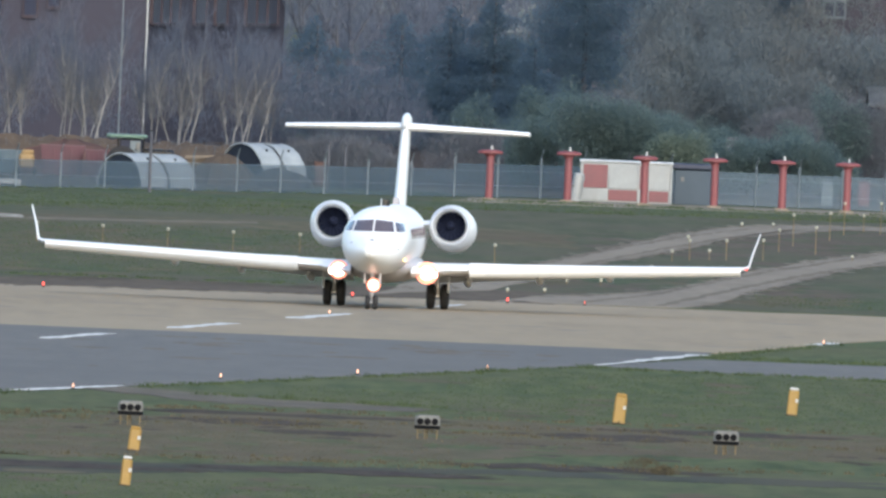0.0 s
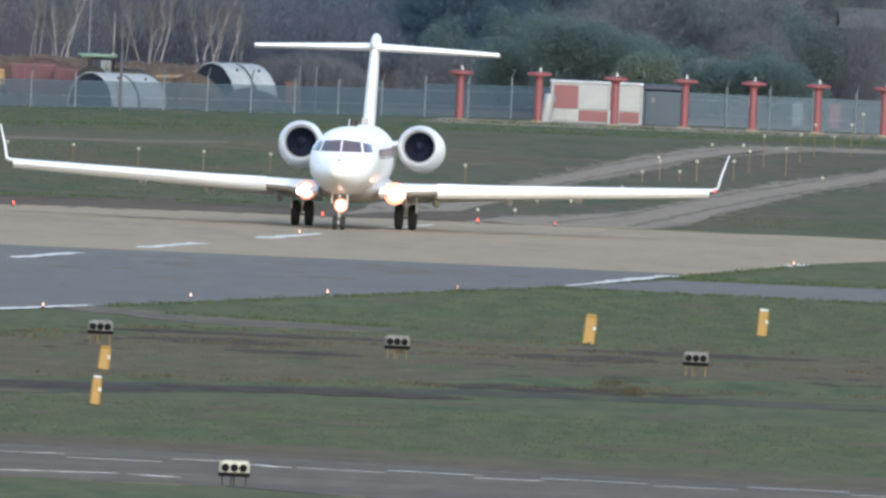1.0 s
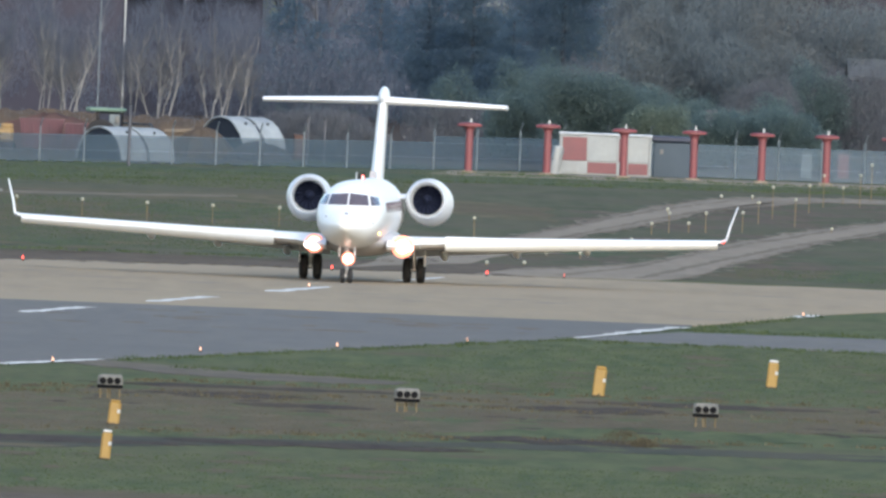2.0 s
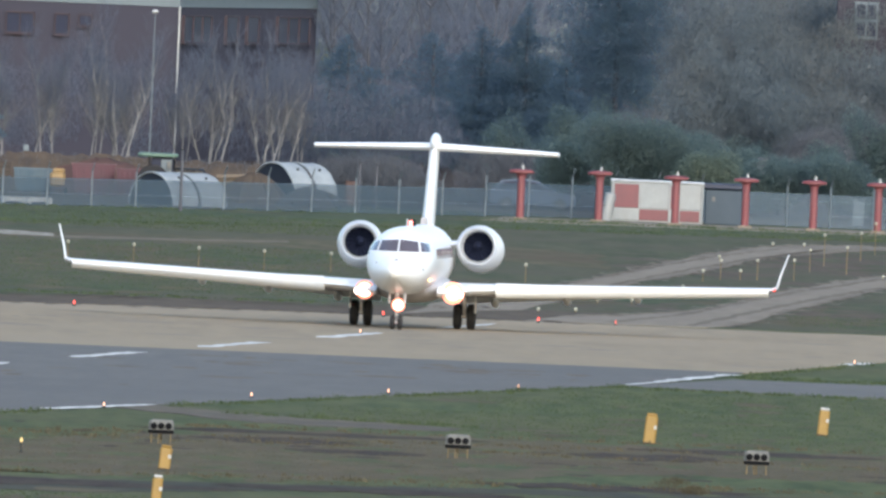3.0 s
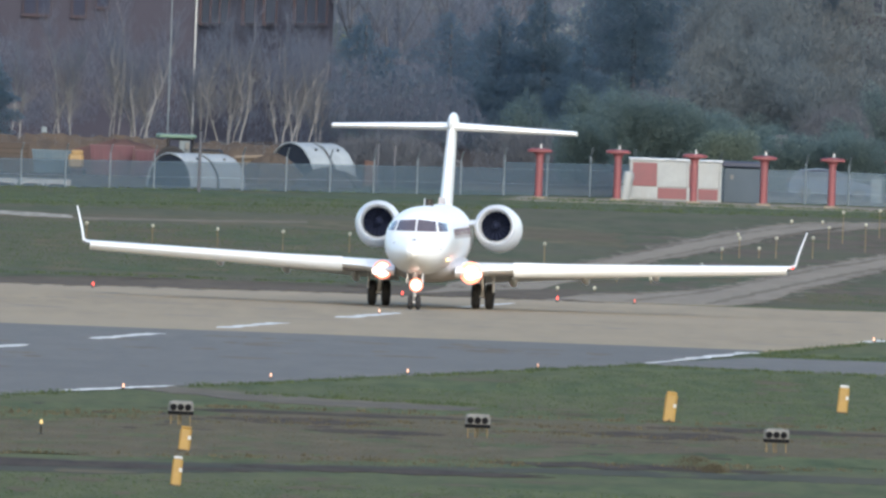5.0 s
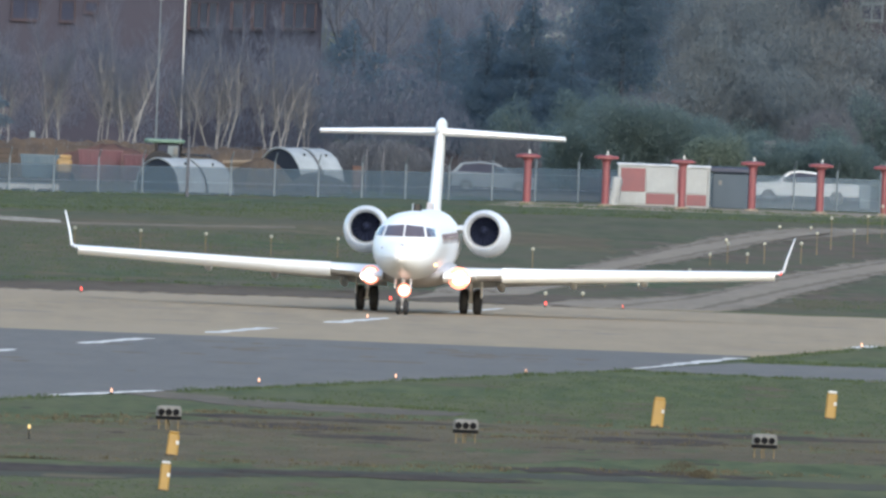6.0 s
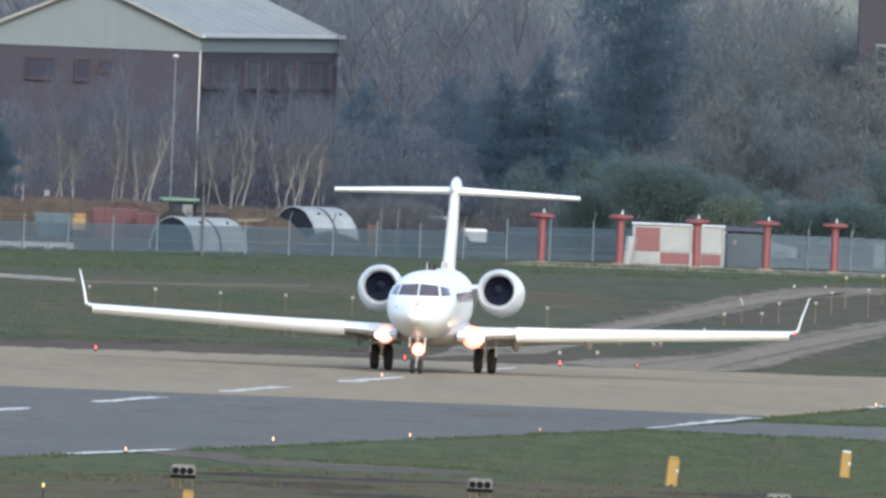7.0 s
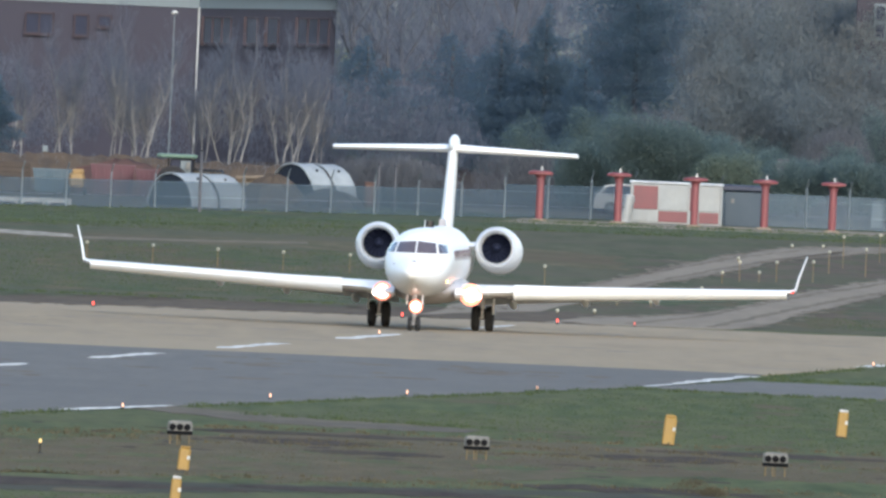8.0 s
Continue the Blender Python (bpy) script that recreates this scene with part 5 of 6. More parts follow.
def tractor(x, y):
    ob = thing("tractor", "tractor with a green cab roof parked in the yard", "tractor", pose(x, y, 0.05))
    green = material("green_tractor_paint", 0.5, base=(0.10, 0.165, 0.125), second=(0.13, 0.20, 0.155), scale=2, amount=0.6)
    part("roof", Mesh().loft([[(sx * 0.98 * k, sy * 0.8 * k, z) for sx, sy in ((-1, -0.8), (-0.8, -1), (0.8, -1), (1, -0.8), (1, 0.8), (0.8, 1), (-0.8, 1), (-1, 0.8))] for z, k in ((1.98, 0.95), (2.04, 1.0), (2.12, 1.0), (2.16, 0.9))]), green, ob, "green cab roof")
    for sx in (-1, 1):
        for sy in (-1, 1):
            part("cab_post", Mesh().tube((0.2 + sx * 0.58, sy * 0.6, 1.1), (0.2 + sx * 0.62, sy * 0.66, 2.0), 0.05, n=6), BLACK, ob)
    part("cab_glass", Mesh().box((0.22, 0, 1.5), (1.1, 1.1, 0.95), 0.05), BLUEGLASS, ob, "dim cab glass")
    # panel added over the glass, its pale colour stands for bright glass
    part("bright_glass_panel", Mesh().box((0.42, -0.58, 1.5), (0.5, 0.05, 0.72), 0.02), CLAD, ob, "pale panel standing in for bright cab glass")
    part("bonnet", Mesh().box((1.5, 0, 1.15), (1.6, 0.7, 0.7), 0.12), BLACK, ob)
    part("chassis", Mesh().box((0.7, 0, 0.75), (2.8, 0.5, 0.5), 0.05), BLACK, ob)
    for wx, r, w in ((-0.2, 0.8, 0.45), (2.0, 0.5, 0.32)):
        for s in (-1, 1):
            wheel = part("wheel", Mesh().lathe((wx, s * 0.8 - w / 2, r), (0, 1, 0), [(0, r * 0.6), (0, r * 0.9), (0.05, r), (w - 0.05, r), (w, r * 0.9), (w, r * 0.6)], 20), RUBBER, ob)
    part("mirror", Mesh().box((0.55, -0.75, 1.6), (0.2, 0.06, 0.34), 0.02), DULLBOX, ob, "grey side mirror")
    return ob


tractor(-11.75, 3425)


def timber_stack(x, y, n, length, tilt, label):
    ob = thing("timber_stack", label, "timber", pose(x, y, 0))
    wood = material("weathered_timber", 0.8, base=(0.16, 0.125, 0.09), second=(0.12, 0.098, 0.075), scale=2, stretch=(0.3, 2, 2), amount=0.8)
    for k in range(n):
        part("beam", Mesh().box((0, 0.25 * (k % 2), 0.16 + 0.17 * k), (length * (1 - 0.04 * (k % 3)), 0.5, 0.15), 0.015, pose(0, 0, 0, 0, tilt, 0)), wood, ob)
    part("bearer", Mesh().box((0, 0.1, 0.06), (0.2, 0.9, 0.14), 0.01), wood, ob)
    return ob


timber_stack(-7.6, 3440, 7, 2.6, -3, "stack of weathered timber beams")


def pallet(x, y, z=0.0):
    ob = thing("pallet", "pale weathered pallet lying behind the fence", "pallet", pose(x, y, z, 0, 0, 12), "pallets in the yard")
    for k in range(6):
        part("deck_board", Mesh().box((-0.5 + 0.2 * k, 0, 0.32), (0.12, 1.0, 0.03), 0.006), WHITE, ob)
    for k in (-1, 0, 1):
        part("bearer", Mesh().box((0, 0.42 * k, 0.2), (1.2, 0.1, 0.2), 0.01), WHITE, ob)
    for k in (-1, 1):
        part("foot", Mesh().box((k * 0.5, 0, 0.06), (0.14, 1.0, 0.12), 0.01), WHITE, ob)
    return ob


for x, y in ((-19.6, 3356), (-18.3, 3358), (-17.1, 3360), (-20.8, 3356)):
    pallet(x, y)


def sign_post(x, y, h, w, ph, mat, label):
    ob = thing("sign_post", label, "sign", pose(x, y, 0))
    part("post", Mesh().tube((0, 0, 0), (0, 0, h), 0.05, n=7), GALV, ob)
    part("board", Mesh().box((0, -0.06, h - ph / 2), (w, 0.05, ph), 0.015), mat, ob)
    return ob


sign_post(-18.3, 3460, 2.1, 0.26, 0.75, CLAD, "narrow pale board on a post")
sign_post(17.75, 3500, 2.75, 0.58, 0.68, SCRUB, "plain grey board on a post")
for x, y, h in ((-10.35, 3352, 2.9), (-2.0, 3400, 2.3), (-1.2, 3404, 2.2)):
    ob = thing("dark_pole", "dark wooden pole beside the fence", "pole", pose(x, y, 0), "dark poles by the fence")
    part("pole", Mesh().tube((0, 0, 0), (0, 0, h), 0.075, 0.06, 8), BARK, ob)
    part("cap", Mesh().lathe((0, 0, h), (0, 0, 1), [(0, 0.07), (0.04, 0.07), (0.06, 0.03)], 8), BLACK, ob)
RUST = material("rusty_brown_steel", 0.8, base=(0.11, 0.062, 0.048), second=(0.08, 0.052, 0.045), scale=3, amount=0.8)
for x, y, mat, label in ((22.1, 3440, CLAD, "pale utility cabinet behind the fence"), (23.9, 3442, DULLRED, "dull red utility cabinet behind the fence"), (-2.4, 3428, RUST, "rusty brown cabinet behind the fence"), (0.6, 3432, RUST, "rusty brown cabinet behind the fence")):
    ob = thing("utility_cabinet", label, "cabinet", pose(x, y, 0))
    part("body", Mesh().box((0, 0, 0.62), (0.55, 0.5, 1.15), 0.03), mat, ob)
    part("lid", Mesh().box((0, 0, 1.22), (0.62, 0.56, 0.06), 0.02), mat, ob)
    part("door", Mesh().box((0, -0.26, 0.62), (0.46, 0.03, 1.0), 0.01), mat, ob)

hall = thing("garden_shed", "grey-roofed shed half hidden behind the scrub", "shed", pose(27.3, 3613, 0, 0, 0, 2))
part("wall", Mesh().box((0, 2, 2.0), (4.0, 4, 4.0), 0.03), BRICKWALL, hall)
part("roof", Mesh().loft([[(x, y, z) for y, z in ((-0.3, 4.0), (2, 4.9), (4.3, 4.0), (4.3, 3.85), (2, 4.7), (-0.3, 3.85))] for x in (-2.15, 2.15)]), material("weathered_grey_roof", 0.8, base=(0.050, 0.056, 0.060), second=(0.105, 0.112, 0.115), scale=1.4, amount=0.8), hall, "weathered grey sheet roof")
flag = thing("warning_sign", "red and white warning sign on a post", "sign", pose(27.25, 3440, 0))
part("post", Mesh().tube((0, 0, 0), (0, 0, 3.3), 0.05, n=7), GALV, flag)
part("board", Mesh().box((0, -0.06, 3.05), (0.7, 0.05, 0.7), 0.02), WHITE, flag)
part("band", Mesh().box((0, -0.095, 3.22), (0.66, 0.03, 0.22), 0.008), DULLRED, flag)

# birches in front of the building: several wavering pale stems that lose themselves in fine twigs
def birch(x, y, h, stems, seed, label):
    rnd = random.Random(seed)
    ob = thing("birch", label, "tree", pose(x, y, 0), "trees behind the fence")
    twigs, fine = Mesh(), Mesh()

    def pale_limb(p, d, length, r, steps, waver, up):
        """A wavering tapered limb: its rings and the points along it."""
        rings, along = [], []
        bend = Vector((0, 0, 0))
        for i in range(steps + 1):
            rad = r * (1 - i / steps) ** 0.9 + 0.006
            rings.append([(p.x + rad * math.cos(t), p.y + rad * math.sin(t), p.z) for t in (2 * math.pi * j / 6 for j in range(6))])
            along.append((p.copy(), d.copy()))
            bend = bend * 0.5 + Vector((rnd.gauss(0, waver), rnd.gauss(0, waver), 0))
            d = (d + bend + Vector((0, 0, up))).normalized()
            p = p + d * length / steps
        return rings, along

    for k in range(stems):
        a = 2 * math.pi * (k + rnd.random() * 0.7) / stems
        base = Vector((0.42 * math.cos(a) * rnd.uniform(0.4, 1.3), 0.3 * math.sin(a), -0.05))
        lean = Vector((0.17 * math.cos(a) * rnd.uniform(0.1, 1.4), 0.15 * math.sin(a), 1)).normalized()
        length = h * rnd.uniform(0.6, 0.95)
        rings, along = pale_limb(base, lean, length, rnd.uniform(0.027, 0.046), 16, 0.075, 0.10)
        stem = Mesh().loft(rings)
        for i in sorted(rnd.sample(range(3, 11), 4)):
            p, d = along[i]
            b = rnd.uniform(0, 6.28)
            way = (d + Vector((math.cos(b) * rnd.uniform(0.4, 0.9), math.sin(b) * 0.5, 0.1))).normalized()
            limb, _ = pale_limb(p, way, length * rnd.uniform(0.16, 0.34), 0.019, 7, 0.10, 0.16)
            stem.loft(limb)
        part("stem", stem, BIRCH, ob, "slender forking pale stem", smooth=True)
        for i, (p, d) in enumerate(along[3:-1]):
            for _ in range(3 if i < 4 else 5):
                b = rnd.uniform(0, 6.28)
                way = Vector((math.cos(b), math.sin(b), rnd.uniform(0.9, 2.2)))
                branching(None, fine if i > 4 else twigs, p, way, rnd.uniform(0.8, 1.9) * (1.1 - 0.03 * i), 0.012, 2, rnd, 0.7, 0.3, (4, 6), 4, 0, 0.3)
    part("twig_growth", twigs, BIRCH_TWIG, ob, "brownish lower growth", kind="stuff")
    part("crown", fine, TWIG, ob, "fine leafless crown", kind="stuff")
    return ob


birch_spots = [(-18.35, 3655, 7.2, 4), (-15.75, 3655, 8.2, 3), (-15.2, 3658, 7.0, 3), (-14.5, 3652, 7.4, 3), (-13.75, 3656, 6.4, 2), (-11.2, 3660, 6.6, 3), (-9.75, 3655, 7.8, 5), (-7.1, 3655, 7.4, 3), (-6.3, 3658, 7.8, 3), (-20.9, 3652, 6.4, 2), (-5.0, 3664, 7.0, 2)]
for i, (x, y, h, n) in enumerate(birch_spots):
    birch(x, y, h, n, 100 + i, "clump of slender bare birches with pale stems" if n > 2 else "slender bare birch with two pale stems")

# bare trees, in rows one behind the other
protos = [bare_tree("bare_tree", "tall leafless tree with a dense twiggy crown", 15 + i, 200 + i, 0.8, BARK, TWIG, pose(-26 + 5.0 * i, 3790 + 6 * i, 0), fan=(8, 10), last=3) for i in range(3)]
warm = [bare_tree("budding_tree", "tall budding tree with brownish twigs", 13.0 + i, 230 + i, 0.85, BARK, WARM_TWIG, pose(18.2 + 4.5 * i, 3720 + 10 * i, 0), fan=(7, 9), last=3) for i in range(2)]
rnd = random.Random(7)
for k in range(46):
    row = k % 4
    x = -30 + (k // 4) * 5.6 + rnd.uniform(-1.6, 1.6) + row * 1.4
    y = 3775 + row * 38 + rnd.uniform(-10, 10)
    if x < -3 and y < 3760:
        continue
    src = protos[k % 3] if x < 14 or rnd.random() < 0.4 else warm[k % 2]
    o = copy_thing(src, pose(x, y, 0, 0, 0, rnd.uniform(0, 360)))
for x, y in ((18.0, 3690), (20.2, 3700), (17.2, 3745), (22.0, 3668), (19.0, 3680), (17.6, 3676)):
    copy_thing(warm[int(x) % 2], pose(x, y, 0, 0, 0, rnd.uniform(0, 360)))
for x, y in ((-1.4, 3745), (1.8, 3752), (4.6, 3748), (-4.2, 3738)):
    copy_thing(protos[int(abs(x)) % 3], pose(x, y, 0, 0, 0, rnd.uniform(0, 360)))

# conifers
def conifer(x, y, h, w, seed, label, fat=1.6, low=0.06, n=34000):
    """fat: how long the crown stays wide going up; low: where its skirt begins."""
    rnd = random.Random(seed)
    blobs = []
    for k in range(44):
        t = k / 44
        z = h * (low + (0.97 - low) * t)
        wide = w * (1.0 - t ** fat) * min(1.0, 0.55 + 3.5 * t) + 0.2
        a = rnd.uniform(0, 6.28)
        r = wide * rnd.uniform(0.45, 0.75)
        blobs.append((((wide - r) * math.cos(a), (wide - r) * math.sin(a), z), (r, r, h * 0.05)))
    return leaf_tree("conifer", label, "tree", blobs, n, 0.085, CONIFER, pose(x, y, 0), seed, (0.16, h * 0.9), limbs=0)


conifer(10.9, 3700, 19.0, 3.7, 300, "tall broad conifer with haze in its colour", 4.0, 0.10, 60000)
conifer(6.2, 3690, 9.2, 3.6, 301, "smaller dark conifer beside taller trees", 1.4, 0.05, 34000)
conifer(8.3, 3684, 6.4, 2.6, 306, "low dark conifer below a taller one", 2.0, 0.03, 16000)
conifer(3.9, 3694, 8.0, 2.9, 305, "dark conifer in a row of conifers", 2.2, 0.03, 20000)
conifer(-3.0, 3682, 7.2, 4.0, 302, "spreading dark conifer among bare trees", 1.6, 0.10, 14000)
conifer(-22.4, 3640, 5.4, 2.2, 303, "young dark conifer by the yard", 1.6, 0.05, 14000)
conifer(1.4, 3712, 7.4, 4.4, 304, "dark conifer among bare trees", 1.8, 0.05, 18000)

# the depth of the wood behind, nobody could count its twigs
far_wood = Mesh()
blobs = []
rnd = random.Random(17)
for k in range(70):
    x = -48 + k * 1.45
    blobs.append(((x, 3985 + rnd.uniform(-30, 30), rnd.uniform(2.0, 11.5)), (rnd.uniform(2.0, 3.2), 12.0, rnd.uniform(3.0, 5.0))))
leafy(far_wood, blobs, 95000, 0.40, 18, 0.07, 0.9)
tagged(part("far_wood", far_wood, TWIG), "dense leafless wood behind everything, haze mixed into its grey", "woods", kind="stuff")
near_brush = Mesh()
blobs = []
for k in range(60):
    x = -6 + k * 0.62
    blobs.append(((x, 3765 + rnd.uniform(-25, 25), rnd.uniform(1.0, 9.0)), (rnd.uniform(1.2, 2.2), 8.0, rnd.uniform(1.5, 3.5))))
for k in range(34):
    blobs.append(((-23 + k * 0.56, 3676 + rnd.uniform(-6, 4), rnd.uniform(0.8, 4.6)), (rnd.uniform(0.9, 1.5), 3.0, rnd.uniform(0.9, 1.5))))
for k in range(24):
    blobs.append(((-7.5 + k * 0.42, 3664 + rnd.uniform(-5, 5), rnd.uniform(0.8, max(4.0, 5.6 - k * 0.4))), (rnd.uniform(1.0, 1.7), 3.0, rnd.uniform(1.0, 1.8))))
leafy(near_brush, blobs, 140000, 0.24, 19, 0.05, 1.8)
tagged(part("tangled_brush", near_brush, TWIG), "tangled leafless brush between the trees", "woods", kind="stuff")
warm_brush = Mesh()
blobs = []
for k in range(52):
    x = 14.4 + k * 0.28
    blobs.append(((x, 3660 + rnd.uniform(-20, 20), rnd.uniform(1.0, 9.5)), (rnd.uniform(1.0, 2.0), 6.0, rnd.uniform(1.2, 2.6))))
for k in range(60):
    blobs.append(((14.2 + 0.255 * k, 3622 + rnd.uniform(-6, 6), rnd.uniform(0.6, 6.8)), (rnd.uniform(0.9, 1.6), 4.0, rnd.uniform(1.0, 2.0))))
for k in range(27):
    blobs.append(((13.6 + 0.36 * k, 3612 + rnd.uniform(-4, 4), rnd.uniform(0.4, 4.6)), (rnd.uniform(1.1, 1.8), 3.0, rnd.uniform(1.0, 1.8))))
for k in range(14):
    blobs.append(((18.5 + 0.30 * k, 3632 + rnd.uniform(-3, 3), rnd.uniform(4.6, 8.2)), (rnd.uniform(0.9, 1.5), 2.0, rnd.uniform(0.9, 1.4))))
leafy(warm_brush, blobs, 190000, 0.20, 20, 0.09, 0.8)
tagged(part("budding_brush", warm_brush, WARM_TWIG), "budding brown brush between the trees", "woods", kind="stuff")

# bank of dumped earth between the yard and the road
earth_bank(-26.0, -4.6, 3444.6, 4.0, 1.75, 9, BROWNEARTH, "long uneven bank of brown earth behind the yard")

# bushes and scrub
def bush(x, y, w, h, mat, seed, label, n=9000):
    rnd = random.Random(seed)
    blobs = [((rnd.uniform(-0.7, 0.7) * w, rnd.uniform(-0.5, 0.5) * w * 0.7, h * rnd.uniform(0.25, 0.72)), (w * rnd.uniform(0.28, 0.45), w * 0.4, h * rnd.uniform(0.2, 0.32))) for _ in range(12)]
    if mat is SCRUB:
        # a thicket of thin upright twigs
        blobs = [((rnd.uniform(-0.5, 0.5) * w, 0, h * 0.42), (w * 0.75, w * 0.5, h * rnd.uniform(0.4, 0.55))) for _ in range(4)]
        return leaf_tree("bush", label, "bush", blobs, int(n * 2), 0.15, mat, pose(x, y, 0), seed, (0.05, h * 0.6), "bushes behind the fence", 0.06, 2.0)
    return leaf_tree("bush", label, "bush", blobs, int(n * 1.6), 0.06, mat, pose(x, y, 0), seed, (0.09, h * 0.6), "bushes behind the fence", 0.5)


bush(12.2, 3478, 4.1, 4.9, LEAF, 401, "large rounded green bush behind the road", 34000)
bush(8.3, 3486, 2.2, 3.7, LEAF, 402, "rounded green bush behind the road", 12000)
bush(15.2, 3474, 1.9, 3.2, YOUNG, 403, "bush with fresh yellow-green leaves")
bush(18.5, 3490, 2.8, 3.0, LEAF, 404, "low dark green bush behind the road", 12000)
bush(22.6, 3488, 2.8, 3.3, LEAF, 405, "low dark green bush behind the road", 12000)
bush(5.0, 3500, 2.2, 2.9, SCRUB, 406, "brown leafless scrub behind the road")
for x, y, h in ((-3.3, 3440, 2.6), (-2.4, 3436, 2.7), (-1.5, 3432, 2.7), (-0.5, 3428, 2.7), (0.4, 3424, 2.5), (1.2, 3420, 2.0)):
    bush(x, y, 1.1, h, SCRUB, 470 + int(x * 3), "low grey-brown hedge between fence and road", 4000)
for x, y, h in ((24.6, 3602, 5.0), (25.9, 3601, 5.2), (27.9, 3603, 5.0), (29.3, 3603, 5.4)):
    bush(x, y, 1.6, h, SCRUB, 560 + int(x), "tall brown scrub before the shed", 5000)
for x, y, h in ((13.2, 3560, 3.4), (15.6, 3570, 3.8), (17.6, 3556, 3.2), (20.4, 3562, 3.4)):
    bush(x, y, 1.8, h, LEAF, 480 + int(x), "tangled dull green scrub behind the road", 6000)
for k in range(9):
    bush(6 + k * 2.9, 3600 + 10 * math.sin(k * 2.1), 2.2, 4.2 + math.sin(k * 1.3), SCRUB if k % 3 == 2 else LEAF, 440 + k, "tall tangled scrub below the trees", 6000)


# ---- road vehicles ----
RIM = material("dull_wheel_alloy", 0.6, base=(0.10, 0.105, 0.11), second=(0.07, 0.074, 0.08), scale=6, amount=0.6)


def car(name, label, body_mat, length, height, profile, cabin, wheel_r, bed=False):
    """profile: body side outline as (along, up); cabin: greenhouse outline. Front towards +x."""
    ob = thing(name, label, "car", None, "cars on the perimeter road")
    w = 0.9
    ins = lambda pts, k: [[(x, y, z) for x, z in pts] for y in k]
    part("body", Mesh().loft([[(x * 0.985, -w, z) for x, z in profile], [(x, -w + 0.06, z) for x, z in profile], [(x, w - 0.06, z) for x, z in profile], [(x * 0.985, w, z) for x, z in profile]]), body_mat, ob, smooth=False)
    part("cabin", Mesh().loft([[(x, y, z) for x, z in cabin] for y in (-w + 0.16, w - 0.16)]), body_mat, ob)
    zs = [z for _, z in cabin]
    mid = sum(x for x, _ in cabin) / len(cabin)
    glass = [(mid + (x - mid) * 0.86, min(zs) + (z - min(zs)) * 0.84 + 0.02) for x, z in cabin]
    for s in (-1, 1):
        part("side_glass", Mesh().loft([[(x, s * y, z) for x, z in glass] for y in (w - 0.17, w - 0.145)]), BLUEGLASS, ob, "dark side windows")
        part("mirror", Mesh().box((cabin[-1][0] * 0.8, s * (w + 0.05), min(zs) + 0.08), (0.2, 0.16, 0.14), 0.04), body_mat, ob)
        part("headlight", Mesh().box((length / 2 - 0.22, s * 0.62, 0.72), (0.3, 0.3, 0.14), 0.04), WHITE, ob)
        part("tail_light", Mesh().box((-length / 2 + 0.10, s * 0.7, 0.85), (0.14, 0.22, 0.22), 0.03), DULLRED, ob)
    hubs = []
    for x in (-0.30 * length, 0.31 * length):
        for s in (-1, 1):
            hub = new("wheel")
            hub.parent, hub.location = ob, (x, s * 0.80, wheel_r)
            part("tyre", Mesh().lathe((0, -0.11, 0), (0, 1, 0), [(0, wheel_r * 0.6), (0, wheel_r * 0.92), (0.03, wheel_r), (0.19, wheel_r), (0.22, wheel_r * 0.92), (0.22, wheel_r * 0.6)], 22), RUBBER, hub)
            rim = Mesh().lathe((0, s * 0.10, 0), (0, s, 0), [(0, wheel_r * 0.62), (0.02, wheel_r * 0.6), (0.03, wheel_r * 0.2)], 16)
            for k in range(5):
                a = 2 * math.pi * k / 5
                rim.tube((0.1 * wheel_r * math.cos(a), s * 0.13, 0.1 * wheel_r * math.sin(a)), (0.58 * wheel_r * math.cos(a), s * 0.13, 0.58 * wheel_r * math.sin(a)), 0.03, n=5)
            part("rim", rim, RIM, hub)
            hubs.append((hub, x, s * 0.80, wheel_r))
    if bed:
        part("load_bed", Mesh().box((-length * 0.33, 0, 1.03), (length * 0.28, 1.5, 0.06), 0.01), BLACK, ob, "dark load bed")
    return ob, hubs


CARWHITE = material("white_car_paint", 0.3, base=(0.52, 0.54, 0.55), second=(0.47, 0.49, 0.50), scale=1.5, amount=0.5)
CARBLUE = material("blue_car_paint", 0.3, base=(0.050, 0.075, 0.125), second=(0.06, 0.09, 0.14), scale=1.5, amount=0.5)
CARSILVER = material("silver_blue_car_paint", 0.4, 0.0, base=(0.115, 0.14, 0.165), second=(0.10, 0.12, 0.145), scale=1.5, amount=0.5)
CARGREY = material("silver_car_paint", 0.35, 0.3, base=(0.24, 0.255, 0.27), second=(0.21, 0.22, 0.235), scale=1.5, amount=0.5)
HATCH = [(-2.1, 0.3), (-2.12, 0.75), (-2.0, 1.0), (0.9, 0.98), (1.95, 0.78), (2.12, 0.55), (2.08, 0.28)]
HATCH_TOP = [(-1.95, 0.96), (-1.55, 1.42), (-0.6, 1.52), (0.2, 1.45), (1.1, 0.96)]
TRUCK = [(-2.72, 0.44), (-2.74, 0.98), (-2.66, 1.06), (1.02, 1.06), (2.30, 0.97), (2.62, 0.84), (2.72, 0.62), (2.66, 0.38)]
TRUCK_TOP = [(-0.98, 1.02), (-0.78, 1.55), (0.18, 1.63), (0.70, 1.56), (1.36, 1.03)]
BLUE_CAR = car("hatchback", "dark blue hatchback driving behind the fence", CARBLUE, 4.24, 1.5, HATCH, HATCH_TOP, 0.32)
PICKUP = car("pickup_truck", "white double-cab pickup truck driving behind the fence", CARWHITE, 5.42, 1.63, TRUCK, TRUCK_TOP, 0.35, True)
SILVER_CAR = car("hatchback", "silver-blue hatchback driving behind the fence", CARSILVER, 4.24, 1.5, HATCH, HATCH_TOP, 0.32)
